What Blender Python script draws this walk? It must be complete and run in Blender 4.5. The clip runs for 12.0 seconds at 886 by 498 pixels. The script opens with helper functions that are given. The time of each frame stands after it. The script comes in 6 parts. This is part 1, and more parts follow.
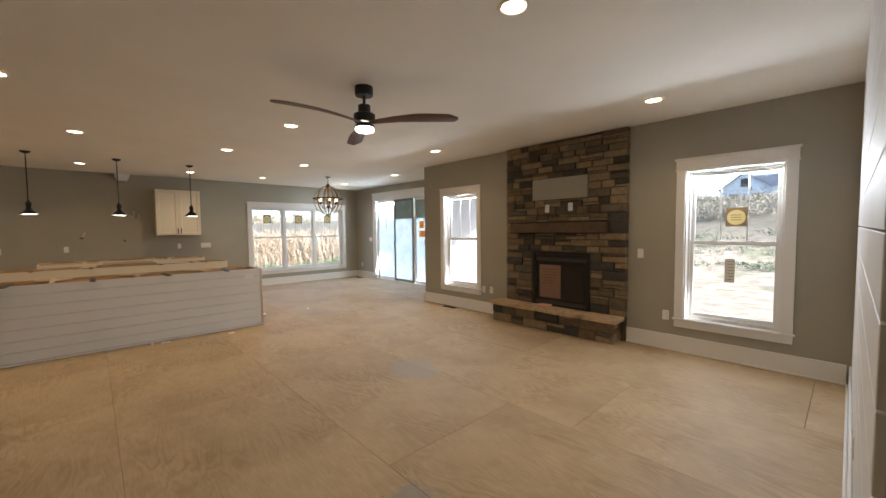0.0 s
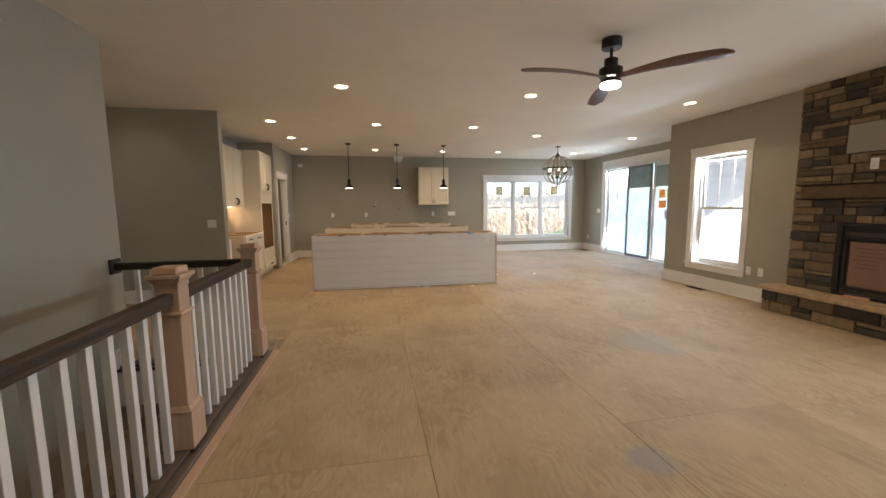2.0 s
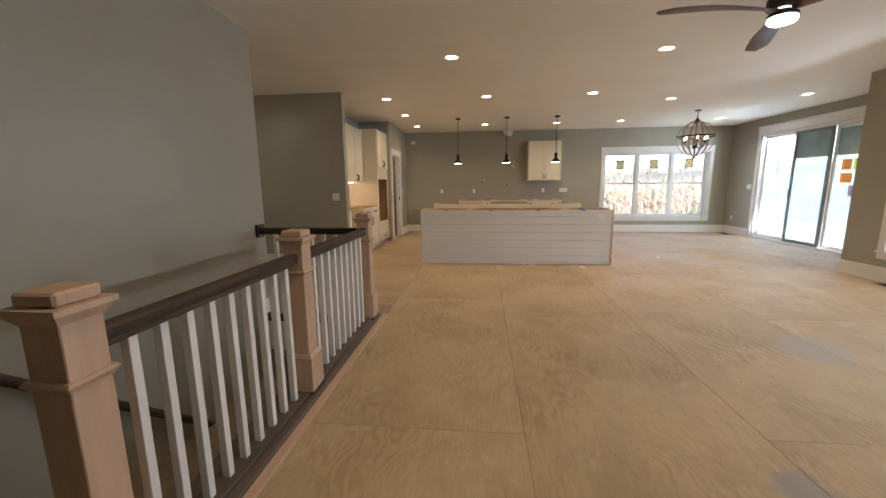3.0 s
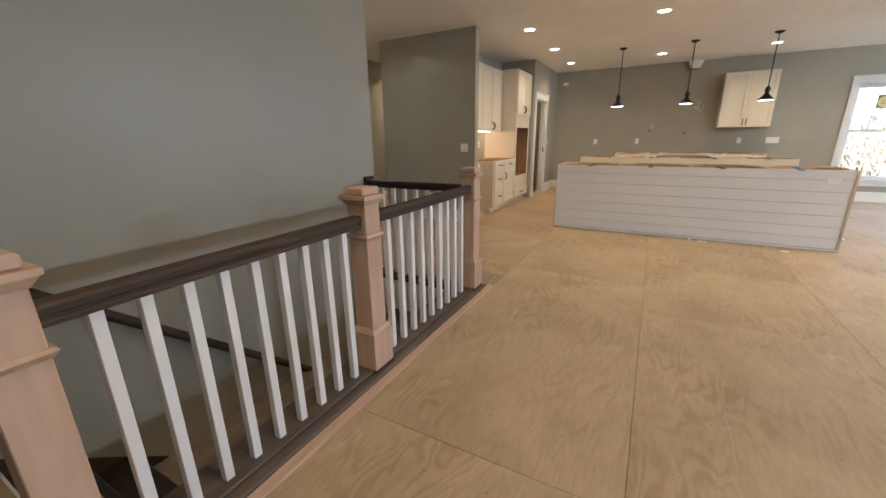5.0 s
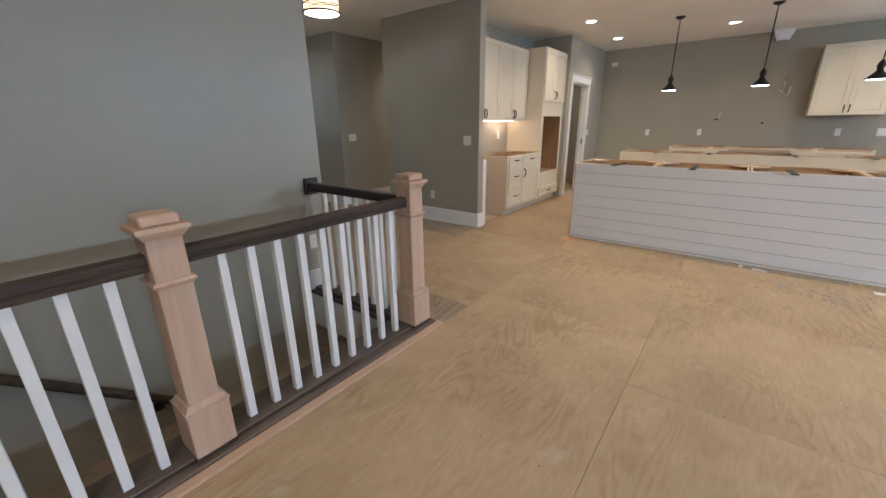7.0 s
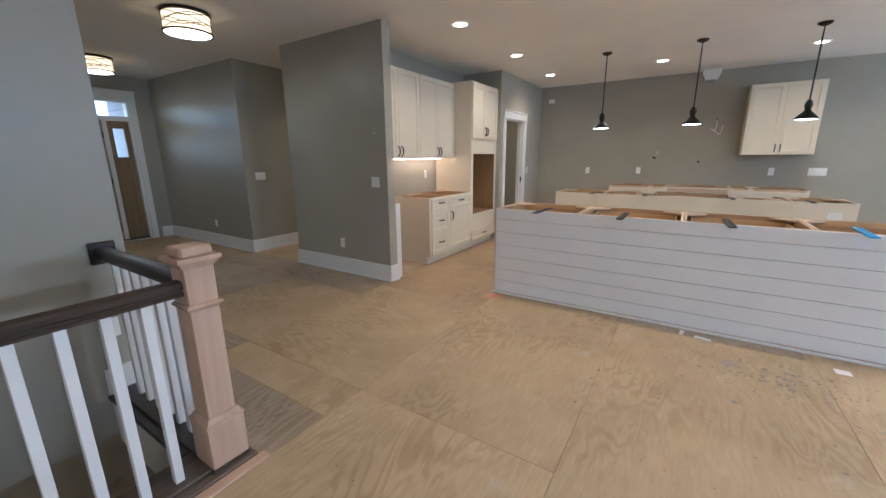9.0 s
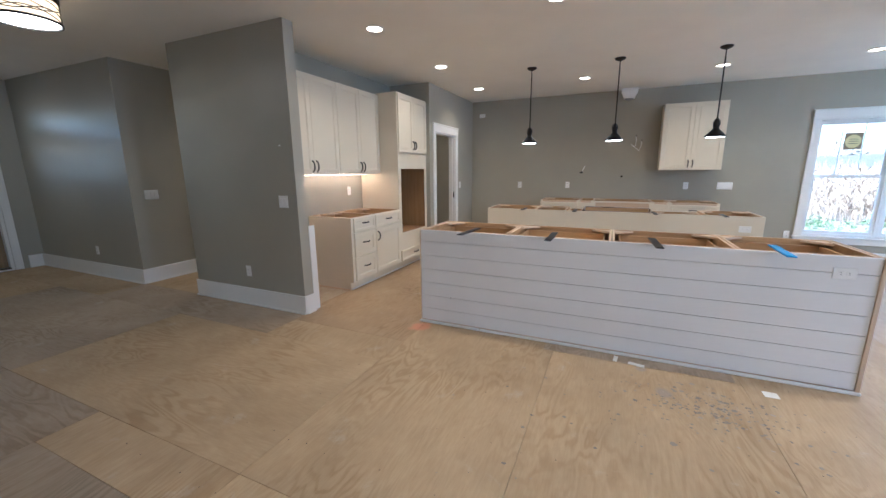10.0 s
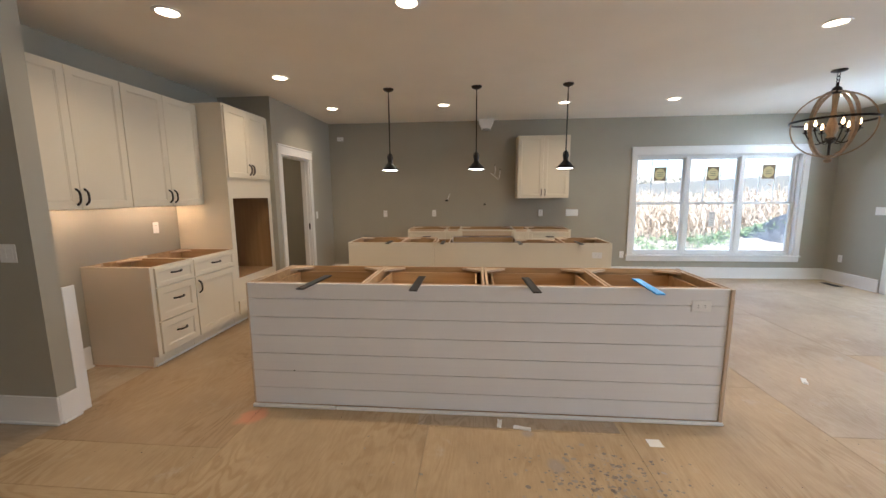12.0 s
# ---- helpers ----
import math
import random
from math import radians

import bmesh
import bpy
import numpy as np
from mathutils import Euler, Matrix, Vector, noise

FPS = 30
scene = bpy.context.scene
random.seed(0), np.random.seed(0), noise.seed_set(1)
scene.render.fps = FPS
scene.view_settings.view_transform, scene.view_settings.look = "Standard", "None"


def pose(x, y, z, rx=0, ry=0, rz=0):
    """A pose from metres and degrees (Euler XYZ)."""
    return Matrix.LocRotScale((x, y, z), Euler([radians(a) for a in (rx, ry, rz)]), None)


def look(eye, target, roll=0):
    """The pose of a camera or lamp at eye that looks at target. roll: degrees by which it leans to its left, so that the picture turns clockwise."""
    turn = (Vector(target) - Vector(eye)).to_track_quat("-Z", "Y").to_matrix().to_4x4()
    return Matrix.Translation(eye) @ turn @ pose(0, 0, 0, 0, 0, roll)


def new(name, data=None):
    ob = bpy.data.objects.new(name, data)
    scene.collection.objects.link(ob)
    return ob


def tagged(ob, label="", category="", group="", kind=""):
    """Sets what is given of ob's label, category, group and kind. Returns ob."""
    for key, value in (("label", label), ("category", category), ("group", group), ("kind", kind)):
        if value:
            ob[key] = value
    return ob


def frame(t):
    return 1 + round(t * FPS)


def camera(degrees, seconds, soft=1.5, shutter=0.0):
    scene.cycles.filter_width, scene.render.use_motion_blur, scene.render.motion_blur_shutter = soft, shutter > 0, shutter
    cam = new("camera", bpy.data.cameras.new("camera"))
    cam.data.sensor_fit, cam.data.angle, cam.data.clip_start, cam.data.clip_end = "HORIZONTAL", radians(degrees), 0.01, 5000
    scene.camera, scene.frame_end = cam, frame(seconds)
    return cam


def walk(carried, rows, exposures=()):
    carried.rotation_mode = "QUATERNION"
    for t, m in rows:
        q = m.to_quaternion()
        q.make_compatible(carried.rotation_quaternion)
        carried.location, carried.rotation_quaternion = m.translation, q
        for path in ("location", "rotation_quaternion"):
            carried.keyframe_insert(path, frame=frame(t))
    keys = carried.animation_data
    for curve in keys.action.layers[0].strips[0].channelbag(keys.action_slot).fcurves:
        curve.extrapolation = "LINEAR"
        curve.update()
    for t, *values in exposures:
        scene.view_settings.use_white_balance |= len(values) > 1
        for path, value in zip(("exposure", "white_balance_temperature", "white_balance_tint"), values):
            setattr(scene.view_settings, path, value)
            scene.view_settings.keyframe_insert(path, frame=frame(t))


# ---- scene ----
cam = camera(99.0, 12.0)
PATH = [
    (0, (0.15, 0.445, 1.477), (1.509, 1.909, 1.372), -0.6),
    (0.5, (0.092, 0.419, 1.431), (1.262, 2.036, 1.299), -0.5),
    (1, (0.017, 0.397, 1.389), (0.953, 2.157, 1.226), -0.5),
    (1.5, (-0.015, 0.388, 1.378), (0.641, 2.267, 1.181), -0.5),
    (2, (-0.039, 0.382, 1.359), (0.319, 2.337, 1.134), -0.5),
    (2.5, (-0.021, 0.401, 1.321), (0.052, 2.382, 1.053), -0.5),
    (3, (-0.01, 0.463, 1.306), (-0.212, 2.425, 0.973), -0.6),
    (3.5, (0.031, 0.572, 1.298), (-0.396, 2.484, 0.894), -0.5),
    (5.3, (0.223, 1.28, 1.285), (-0.749, 2.928, 0.703), -0.9),
    (5.5, (0.27, 1.39, 1.286), (-0.726, 3.021, 0.698), -0.9),
    (6, (0.366, 1.649, 1.28), (-0.687, 3.238, 0.676), -0.8),
    (6.5, (0.435, 1.933, 1.308), (-0.676, 3.478, 0.692), -0.8),
    (7, (0.493, 2.212, 1.335), (-0.669, 3.715, 0.71), -0.7),
    (7.2, (0.507, 2.319, 1.344), (-0.671, 3.809, 0.718), -0.7),
    (8.8, (0.578, 3.153, 1.39), (-0.508, 4.759, 0.901), -0.4),
    (9, (0.579, 3.248, 1.393), (-0.471, 4.884, 0.924), -0.4),
    (9.5, (0.579, 3.474, 1.395), (-0.363, 5.184, 0.961), -0.4),
    (10, (0.569, 3.697, 1.423), (-0.231, 5.484, 1.016), -0.4),
    (10.5, (0.562, 3.906, 1.438), (-0.077, 5.765, 1.071), -0.4),
    (11, (0.559, 4.09, 1.461), (0.07, 6.002, 1.132), -0.4),
    (11.5, (0.555, 4.251, 1.477), (0.217, 6.198, 1.17), -0.5),
    (12, (0.519, 4.373, 1.475), (0.348, 6.345, 1.19), -0.4),
]
walk(cam, [(t, look(eye, target, roll)) for t, eye, target, roll in PATH],
     exposures=[(0.0, 1.92, 5850, 7), (1.0, 2.02, 6000, 7), (2.0, 2.19, 5600, 7), (3.5, 2.3, 5600, 7), (5.5, 2.69, 5030, 6), (7.0, 2.66, 4740, 6), (9.0, 2.6, 4480, 6), (10.0, 2.6, 4380, 6), (11.0, 2.39, 4850, 6), (12.0, 2.28, 5200, 7)])

# ---- world and sun ----
SUN_TO = Vector((0.14, -0.80, 0.58)).normalized()
world = bpy.data.worlds.new("sky")
scene.world = world
world.use_nodes = True
wn = world.node_tree.nodes
sky = wn.new("ShaderNodeTexSky")
sky.sky_type = "NISHITA"
sky.sun_disc = False
sky.sun_elevation = math.asin(SUN_TO.z)
sky.sun_rotation = math.atan2(SUN_TO.x, SUN_TO.y)
sky.dust_density = 2.0
world.node_tree.links.new(sky.outputs[0], wn["Background"].inputs[0])
wn["Background"].inputs[1].default_value = 0.15
sun = new("sun", bpy.data.lights.new("sun", "SUN"))
sun.data.energy, sun.data.angle, sun.data.color = 3.6, radians(0.6), (1.0, 0.95, 0.88)
sun.matrix_world = look((0, 0, 30), Vector((0, 0, 30)) - SUN_TO)

CAN_WATTS = 1.5
CAN_COLOUR = (1.0, 0.69, 0.40)


def window_light(x, y, z, wide, high, watts, yaw):
    """Sky light entering through the head of a window opening."""
    lamp = bpy.data.lights.new("window_light", "AREA")
    lamp.shape, lamp.size, lamp.size_y = "RECTANGLE", wide, high
    lamp.energy, lamp.color = watts, (0.98, 0.98, 0.98)
    new("window_light", lamp).matrix_world = pose(x, y, z, 90, 0, yaw)


window_light(5.40, 1.325, 2.01, 0.70, 0.07, 10.5, 90)
window_light(5.40, 5.415, 2.01, 0.70, 0.07, 8.0, 90)
window_light(6.61, 9.70, 2.22, 0.74, 0.07, 10.0, 90)


# ---- materials ----
def node_mat(name):
    m = bpy.data.materials.new(name)
    m.use_nodes = True
    return m, m.node_tree.nodes, m.node_tree.links, m.node_tree.nodes["Principled BSDF"]


def noise_node(n, l, coord, scale, detail=4.0, rough=0.55, stretch=None, distortion=0.0):
    t = n.new("ShaderNodeTexNoise")
    t.inputs["Scale"].default_value, t.inputs["Detail"].default_value = scale, detail
    t.inputs["Roughness"].default_value, t.inputs["Distortion"].default_value = rough, distortion
    if stretch:
        mp = n.new("ShaderNodeMapping")
        mp.inputs["Scale"].default_value = stretch
        l.new(coord, mp.inputs[0])
        coord = mp.outputs[0]
    l.new(coord, t.inputs["Vector"])
    return t


def ramp(n, l, fac, stops):
    r = n.new("ShaderNodeValToRGB")
    e = r.color_ramp.elements
    while len(e) < len(stops):
        e.new(0.5)
    for el, (p, c) in zip(e, stops):
        el.position, el.color = p, (*c, 1.0)
    l.new(fac, r.inputs[0])
    return r


def mixed(n, l, kind, fac, a, b):
    m = n.new("ShaderNodeMix")
    m.data_type, m.blend_type = "RGBA", kind
    for sock, v in ((0, fac), (6, a), (7, b)):
        if hasattr(v, "links"):
            l.new(v, m.inputs[sock])
        else:
            m.inputs[sock].default_value = v if sock == 0 else (*v, 1.0)
    return m.outputs[2]


def bumped(n, l, b, height, strength, dist):
    bp = n.new("ShaderNodeBump")
    bp.inputs["Strength"].default_value, bp.inputs["Distance"].default_value = strength, dist
    l.new(height, bp.inputs["Height"])
    l.new(bp.outputs[0], b.inputs["Normal"])


def paint(name, colour, rough=0.5, vary=0.06, fine=220.0, bump=0.12, metal=0.0, coarse=1.3, dist=0.0006, spec=0.5):
    """Painted or coated surface: slight patches of tone and a fine relief."""
    m, n, l, b = node_mat(name)
    co = n.new("ShaderNodeTexCoord").outputs["Object"]
    big = noise_node(n, l, co, coarse, 5.0)
    small = noise_node(n, l, co, fine, 2.0)
    lo = tuple(c * (1 - vary) for c in colour)
    hi = tuple(min(1, c * (1 + vary)) for c in colour)
    r = ramp(n, l, big.outputs[0], [(0.3, lo), (0.7, hi)])
    l.new(r.outputs[0], b.inputs["Base Color"])
    rr = n.new("ShaderNodeMapRange")
    rr.inputs[3].default_value, rr.inputs[4].default_value = max(0.02, rough - 0.07), min(1, rough + 0.07)
    l.new(big.outputs[0], rr.inputs[0])
    l.new(rr.outputs[0], b.inputs["Roughness"])
    b.inputs["Metallic"].default_value = metal
    b.inputs["Specular IOR Level"].default_value = spec
    bumped(n, l, b, small.outputs[0], bump, dist)
    return m


def wood(name, dark, light, rough=0.45, along="y", scale=1.0, bump=0.2, rnd=0.25):
    """Straight-grained wood, its grain along one axis, a tone of its own for each piece."""
    m, n, l, b = node_mat(name)
    co = n.new("ShaderNodeTexCoord").outputs["Object"]
    inf = n.new("ShaderNodeObjectInfo")
    add = n.new("ShaderNodeVectorMath")
    add.operation = "MULTIPLY_ADD"
    comb = n.new("ShaderNodeCombineXYZ")
    for i in range(3):
        l.new(inf.outputs["Random"], comb.inputs[i])
    l.new(comb.outputs[0], add.inputs[0])
    add.inputs[1].default_value = (7.3, 5.1, 9.7)
    l.new(co, add.inputs[2])
    st = {"x": (1.2, 22, 22), "y": (22, 1.2, 22), "z": (22, 22, 1.2)}[along]
    g = noise_node(n, l, add.outputs[0], scale, 6.0, 0.6, stretch=st, distortion=0.6)
    f = noise_node(n, l, add.outputs[0], scale * 6, 3.0, 0.6, stretch=st)
    r = ramp(n, l, g.outputs[0], [(0.28, dark), (0.72, light)])
    tone = n.new("ShaderNodeMapRange")
    tone.inputs[3].default_value, tone.inputs[4].default_value = 1 - rnd, 1 + rnd * 0.4
    l.new(inf.outputs["Random"], tone.inputs[0])
    sc = n.new("ShaderNodeVectorMath")
    sc.operation = "SCALE"
    l.new(r.outputs[0], sc.inputs[0])
    l.new(tone.outputs[0], sc.inputs["Scale"])
    l.new(sc.outputs[0], b.inputs["Base Color"])
    b.inputs["Roughness"].default_value = rough
    bumped(n, l, b, f.outputs[0], bump, 0.0008)
    return m


def plywood(name, pale, mid, dark, tone_lo=0.91, tone_hi=1.03):
    """Subfloor plywood: flamed rotary-cut figure, stains, scuffs and nail heads."""
    m, n, l, b = node_mat(name)
    co = n.new("ShaderNodeTexCoord").outputs["Object"]
    inf = n.new("ShaderNodeObjectInfo")
    comb = n.new("ShaderNodeCombineXYZ")
    for i in range(3):
        l.new(inf.outputs["Random"], comb.inputs[i])
    add = n.new("ShaderNodeVectorMath")
    add.operation = "MULTIPLY_ADD"
    l.new(comb.outputs[0], add.inputs[0])
    add.inputs[1].default_value = (31.0, 17.0, 0.0)
    l.new(co, add.inputs[2])
    rings = noise_node(n, l, add.outputs[0], 1.0, 3.5, 0.5, stretch=(3.4, 0.85, 1.0), distortion=0.5)
    mul = n.new("ShaderNodeMath")
    mul.operation = "MULTIPLY"
    mul.inputs[1].default_value = 100.0
    l.new(rings.outputs[0], mul.inputs[0])
    sn = n.new("ShaderNodeMath")
    sn.operation = "SINE"
    l.new(mul.outputs[0], sn.inputs[0])
    half = n.new("ShaderNodeMapRange")
    half.inputs[1].default_value, half.inputs[2].default_value = -0.45, 0.75
    l.new(sn.outputs[0], half.inputs[0])
    fade = noise_node(n, l, add.outputs[0], 1.3, 4.0)
    fr = n.new("ShaderNodeMapRange")
    fr.inputs[1].default_value, fr.inputs[2].default_value = 0.36, 0.62
    l.new(fade.outputs[0], fr.inputs[0])
    ml = n.new("ShaderNodeMath")
    ml.operation = "MULTIPLY"
    l.new(half.outputs[0], ml.inputs[0])
    l.new(fr.outputs[0], ml.inputs[1])
    col = ramp(n, l, ml.outputs[0], [(0.0, pale), (0.55, mid), (1.0, dark)]).outputs[0]
    blot = noise_node(n, l, add.outputs[0], 2.6, 5.0, 0.6, stretch=(1.6, 0.8, 1.0), distortion=0.8)
    col = mixed(n, l, "MULTIPLY", 0.2, col, ramp(n, l, blot.outputs[0], [(0.42, (0.80, 0.76, 0.70)), (0.50, (1, 1, 1)), (0.62, (1.06, 1.05, 1.02))]).outputs[0])
    fib = noise_node(n, l, add.outputs[0], 9.0, 4.0, 0.65, stretch=(9, 0.9, 1))
    col = mixed(n, l, "MULTIPLY", 0.36, col, ramp(n, l, fib.outputs[0], [(0.35, (0.72, 0.68, 0.62)), (0.62, (1, 1, 1))]).outputs[0])
    dirt = noise_node(n, l, co, 1.1, 6.0, 0.62)
    col = mixed(n, l, "MULTIPLY", 0.55, col, ramp(n, l, dirt.outputs[0], [(0.38, (0.74, 0.72, 0.70)), (0.56, (1, 1, 1))]).outputs[0])
    dust = noise_node(n, l, co, 3.3, 7.0, 0.7, distortion=0.5)
    dr = ramp(n, l, dust.outputs[0], [(0.60, (0, 0, 0)), (0.72, (0.4, 0.4, 0.4))])
    col = mixed(n, l, "MIX", dr.outputs[0], col, (0.55, 0.51, 0.45))
    pos = n.new("ShaderNodeNewGeometry").outputs["Position"]
    wob = noise_node(n, l, pos, 4.0, 6.0, 0.7)
    for sx, sy, srad, sc_ in ((2.62, 3.58, 0.34, (0.37, 0.335, 0.275)), (1.38, 2.04, 0.15, (0.26, 0.25, 0.23)), (0.96, 6.29, 0.06, (0.33, 0.29, 0.25)), (0.85, 6.57, 0.05, (0.33, 0.29, 0.25)), (-0.98, 6.62, 0.10, (0.60, 0.26, 0.15))):
        vd = n.new("ShaderNodeVectorMath")
        vd.operation = "DISTANCE"
        l.new(pos, vd.inputs[0])
        vd.inputs[1].default_value = (sx, sy, 0.0)
        ad = n.new("ShaderNodeMath")
        ad.operation = "MULTIPLY_ADD"
        l.new(wob.outputs[0], ad.inputs[0])
        ad.inputs[1].default_value = srad * 2.4
        l.new(vd.outputs["Value"], ad.inputs[2])
        rs = n.new("ShaderNodeMapRange")
        rs.inputs[1].default_value, rs.inputs[2].default_value = srad * 1.75, srad * 2.25
        rs.inputs[3].default_value, rs.inputs[4].default_value = 0.75, 0.0
        l.new(ad.outputs[0], rs.inputs[0])
        col = mixed(n, l, "MIX", rs.outputs[0], col, sc_)
    tone = n.new("ShaderNodeMapRange")
    tone.inputs[3].default_value, tone.inputs[4].default_value = tone_lo, tone_hi
    l.new(inf.outputs["Random"], tone.inputs[0])
    sc = n.new("ShaderNodeVectorMath")
    sc.operation = "SCALE"
    l.new(col, sc.inputs[0])
    l.new(tone.outputs[0], sc.inputs["Scale"])
    l.new(sc.outputs[0], b.inputs["Base Color"])
    b.inputs["Roughness"].default_value = 0.62
    b.inputs["Specular IOR Level"].default_value = 0.35
    bumped(n, l, b, fib.outputs[0], 0.12, 0.0008)
    return m


def stone_mat(name, stops):
    """Cut ledge stone: each piece takes its own tone, with mottling and a rough face."""
    m, n, l, b = node_mat(name)
    co = n.new("ShaderNodeTexCoord").outputs["Object"]
    inf = n.new("ShaderNodeObjectInfo")
    base = ramp(n, l, inf.outputs["Random"], stops)
    base.color_ramp.interpolation = "CONSTANT"
    mo = noise_node(n, l, co, 12.0, 7.0, 0.7)
    col = mixed(n, l, "MULTIPLY", 0.75, base.outputs[0], ramp(n, l, mo.outputs[0], [(0.3, (0.45, 0.42, 0.4)), (0.5, (0.95, 0.92, 0.88)), (0.75, (1.25, 1.15, 1.0))]).outputs[0])
    rust = noise_node(n, l, co, 3.5, 4.0, 0.6)
    rf = ramp(n, l, rust.outputs[0], [(0.55, (0, 0, 0)), (0.72, (0.5, 0.5, 0.5))])
    col = mixed(n, l, "MIX", rf.outputs[0], col, (0.17, 0.105, 0.05))
    l.new(col, b.inputs["Base Color"])
    b.inputs["Roughness"].default_value = 0.82
    fine = noise_node(n, l, co, 38.0, 8.0, 0.7)
    bumped(n, l, b, fine.outputs[0], 0.7, 0.006)
    return m


def glow(name, colour, strength):
    m, n, l, b = node_mat(name)
    b.inputs["Base Color"].default_value = (0.9, 0.88, 0.84, 1)
    b.inputs["Emission Color"].default_value = (*colour, 1)
    b.inputs["Emission Strength"].default_value = strength
    return m


def glass_mat(name, tint=(1, 1, 1), gloss=1.0):
    m, n, l, b = node_mat(name)
    n.remove(b)
    tr = n.new("ShaderNodeBsdfTransparent")
    tr.inputs[0].default_value = (*tint, 1)
    gl = n.new("ShaderNodeBsdfGlossy")
    gl.inputs["Roughness"].default_value = 0.02
    fz = n.new("ShaderNodeLayerWeight")
    fz.inputs[0].default_value = 0.5
    pw_ = n.new("ShaderNodeMath")
    pw_.operation = "POWER"
    pw_.inputs[1].default_value = 4.0
    l.new(fz.outputs["Facing"], pw_.inputs[0])
    mu = n.new("ShaderNodeMath")
    mu.operation = "MULTIPLY_ADD"
    mu.inputs[1].default_value, mu.inputs[2].default_value = 0.5 * gloss, 0.03 * gloss
    l.new(pw_.outputs[0], mu.inputs[0])
    mx = n.new("ShaderNodeMixShader")
    l.new(mu.outputs[0], mx.inputs[0])
    l.new(tr.outputs[0], mx.inputs[1])
    l.new(gl.outputs[0], mx.inputs[2])
    l.new(mx.outputs[0], n["Material Output"].inputs[0])
    return m


def sheer(name, colour):
    """Thin printed film or paper that lets light through."""
    m, n, l, b = node_mat(name)
    b.inputs["Base Color"].default_value = (*colour, 1)
    b.inputs["Roughness"].default_value = 0.5
    tl = n.new("ShaderNodeBsdfTranslucent")
    tl.inputs[0].default_value = (*colour, 1)
    mx = n.new("ShaderNodeMixShader")
    mx.inputs[0].default_value = 0.6
    l.new(b.outputs[0], mx.inputs[1])
    l.new(tl.outputs[0], mx.inputs[2])
    l.new(mx.outputs[0], n["Material Output"].inputs[0])
    return m


def leafy(name, stops, rough=0.8):
    """Foliage and ground cover whose loose pieces differ in tone."""
    m, n, l, b = node_mat(name)
    geo = n.new("ShaderNodeNewGeometry")
    r = ramp(n, l, geo.outputs["Random Per Island"], stops)
    l.new(r.outputs[0], b.inputs["Base Color"])
    b.inputs["Roughness"].default_value = rough
    return m


WALL = paint("wall_paint", (0.358, 0.336, 0.268), 0.37, 0.04, 260, 0.18)
CEIL = paint("ceiling_paint", (0.875, 0.85, 0.79), 0.85, 0.03, 180, 0.25)
TRIM = paint("white_trim_paint", (0.78, 0.765, 0.73), 0.36, 0.03, 90, 0.08)
CABINET = paint("cream_cabinet_paint", (0.72, 0.65, 0.505), 0.34, 0.025, 90, 0.05)
SHIP = paint("white_shiplap_paint", (0.74, 0.73, 0.72), 0.6, 0.04, 70, 0.15)
VINYL = paint("white_vinyl", (0.80, 0.80, 0.79), 0.32, 0.02, 60, 0.03)
TANPANEL = paint("unpainted_tan_panel", (0.60, 0.51, 0.385), 0.5, 0.03, 90, 0.05)
PLASTIC = paint("white_plastic", (0.82, 0.81, 0.78), 0.3, 0.02, 50, 0.02)
SLOT = paint("dark_slot", (0.03, 0.03, 0.03), 0.5)
BLACK = paint("black_iron", (0.012, 0.011, 0.011), 0.42, 0.2, 60, 0.1, 0.3)
BRONZE = paint("dark_bronze", (0.022, 0.016, 0.012), 0.38, 0.2, 60, 0.1, 0.6)
STEEL = paint("flat_steel_bar", (0.05, 0.05, 0.052), 0.35, 0.2, 60, 0.1, 0.8)
BLUEFILM = paint("blue_film", (0.05, 0.30, 0.72), 0.25, 0.12, 40, 0.2)
PLY = plywood("subfloor_plywood", (0.492, 0.373, 0.224), (0.465, 0.348, 0.205), (0.415, 0.30, 0.166))
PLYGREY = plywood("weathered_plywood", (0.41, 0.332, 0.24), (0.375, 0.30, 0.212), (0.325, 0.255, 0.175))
PLYPALE = plywood("dusty_plywood", (0.49, 0.395, 0.275), (0.47, 0.377, 0.257), (0.44, 0.345, 0.228))
PLYWARM = plywood("kitchen_plywood", (0.415, 0.305, 0.185), (0.385, 0.277, 0.16), (0.335, 0.23, 0.127))
OAKRAW = wood("raw_oak", (0.485, 0.325, 0.215), (0.615, 0.44, 0.31), 0.55, "z", 1.0, 0.15, 0.12)
RAWX = wood("raw_edge_wood", (0.50, 0.33, 0.21), (0.64, 0.45, 0.31), 0.6, "x", 1.0, 0.15, 0.15)
RAWY = wood("raw_trim_wood", (0.50, 0.33, 0.22), (0.66, 0.46, 0.32), 0.6, "y", 1.0, 0.15, 0.15)
DARKY = wood("dark_stained_oak", (0.026, 0.016, 0.008), (0.085, 0.051, 0.027), 0.68, "y", 1.4, 0.3, 0.15)
# darker than DARKY: shade on the return rail is put into the stain
DARKX = wood("stained_shaded_oak_cross", (0.014, 0.009, 0.007), (0.036, 0.023, 0.016), 0.34, "x", 1.4, 0.3, 0.15)
SHOE = wood("grey_brown_stained_oak", (0.07, 0.05, 0.036), (0.18, 0.135, 0.10), 0.42, "y", 1.2, 0.3, 0.15)
PALEZ = wood("pale_raw_upright", (0.52, 0.395, 0.265), (0.66, 0.52, 0.37), 0.55, "z", 1.0, 0.1, 0.1)
PALEX = wood("pale_raw_edge", (0.52, 0.385, 0.25), (0.66, 0.51, 0.35), 0.55, "x", 1.0, 0.1, 0.1)
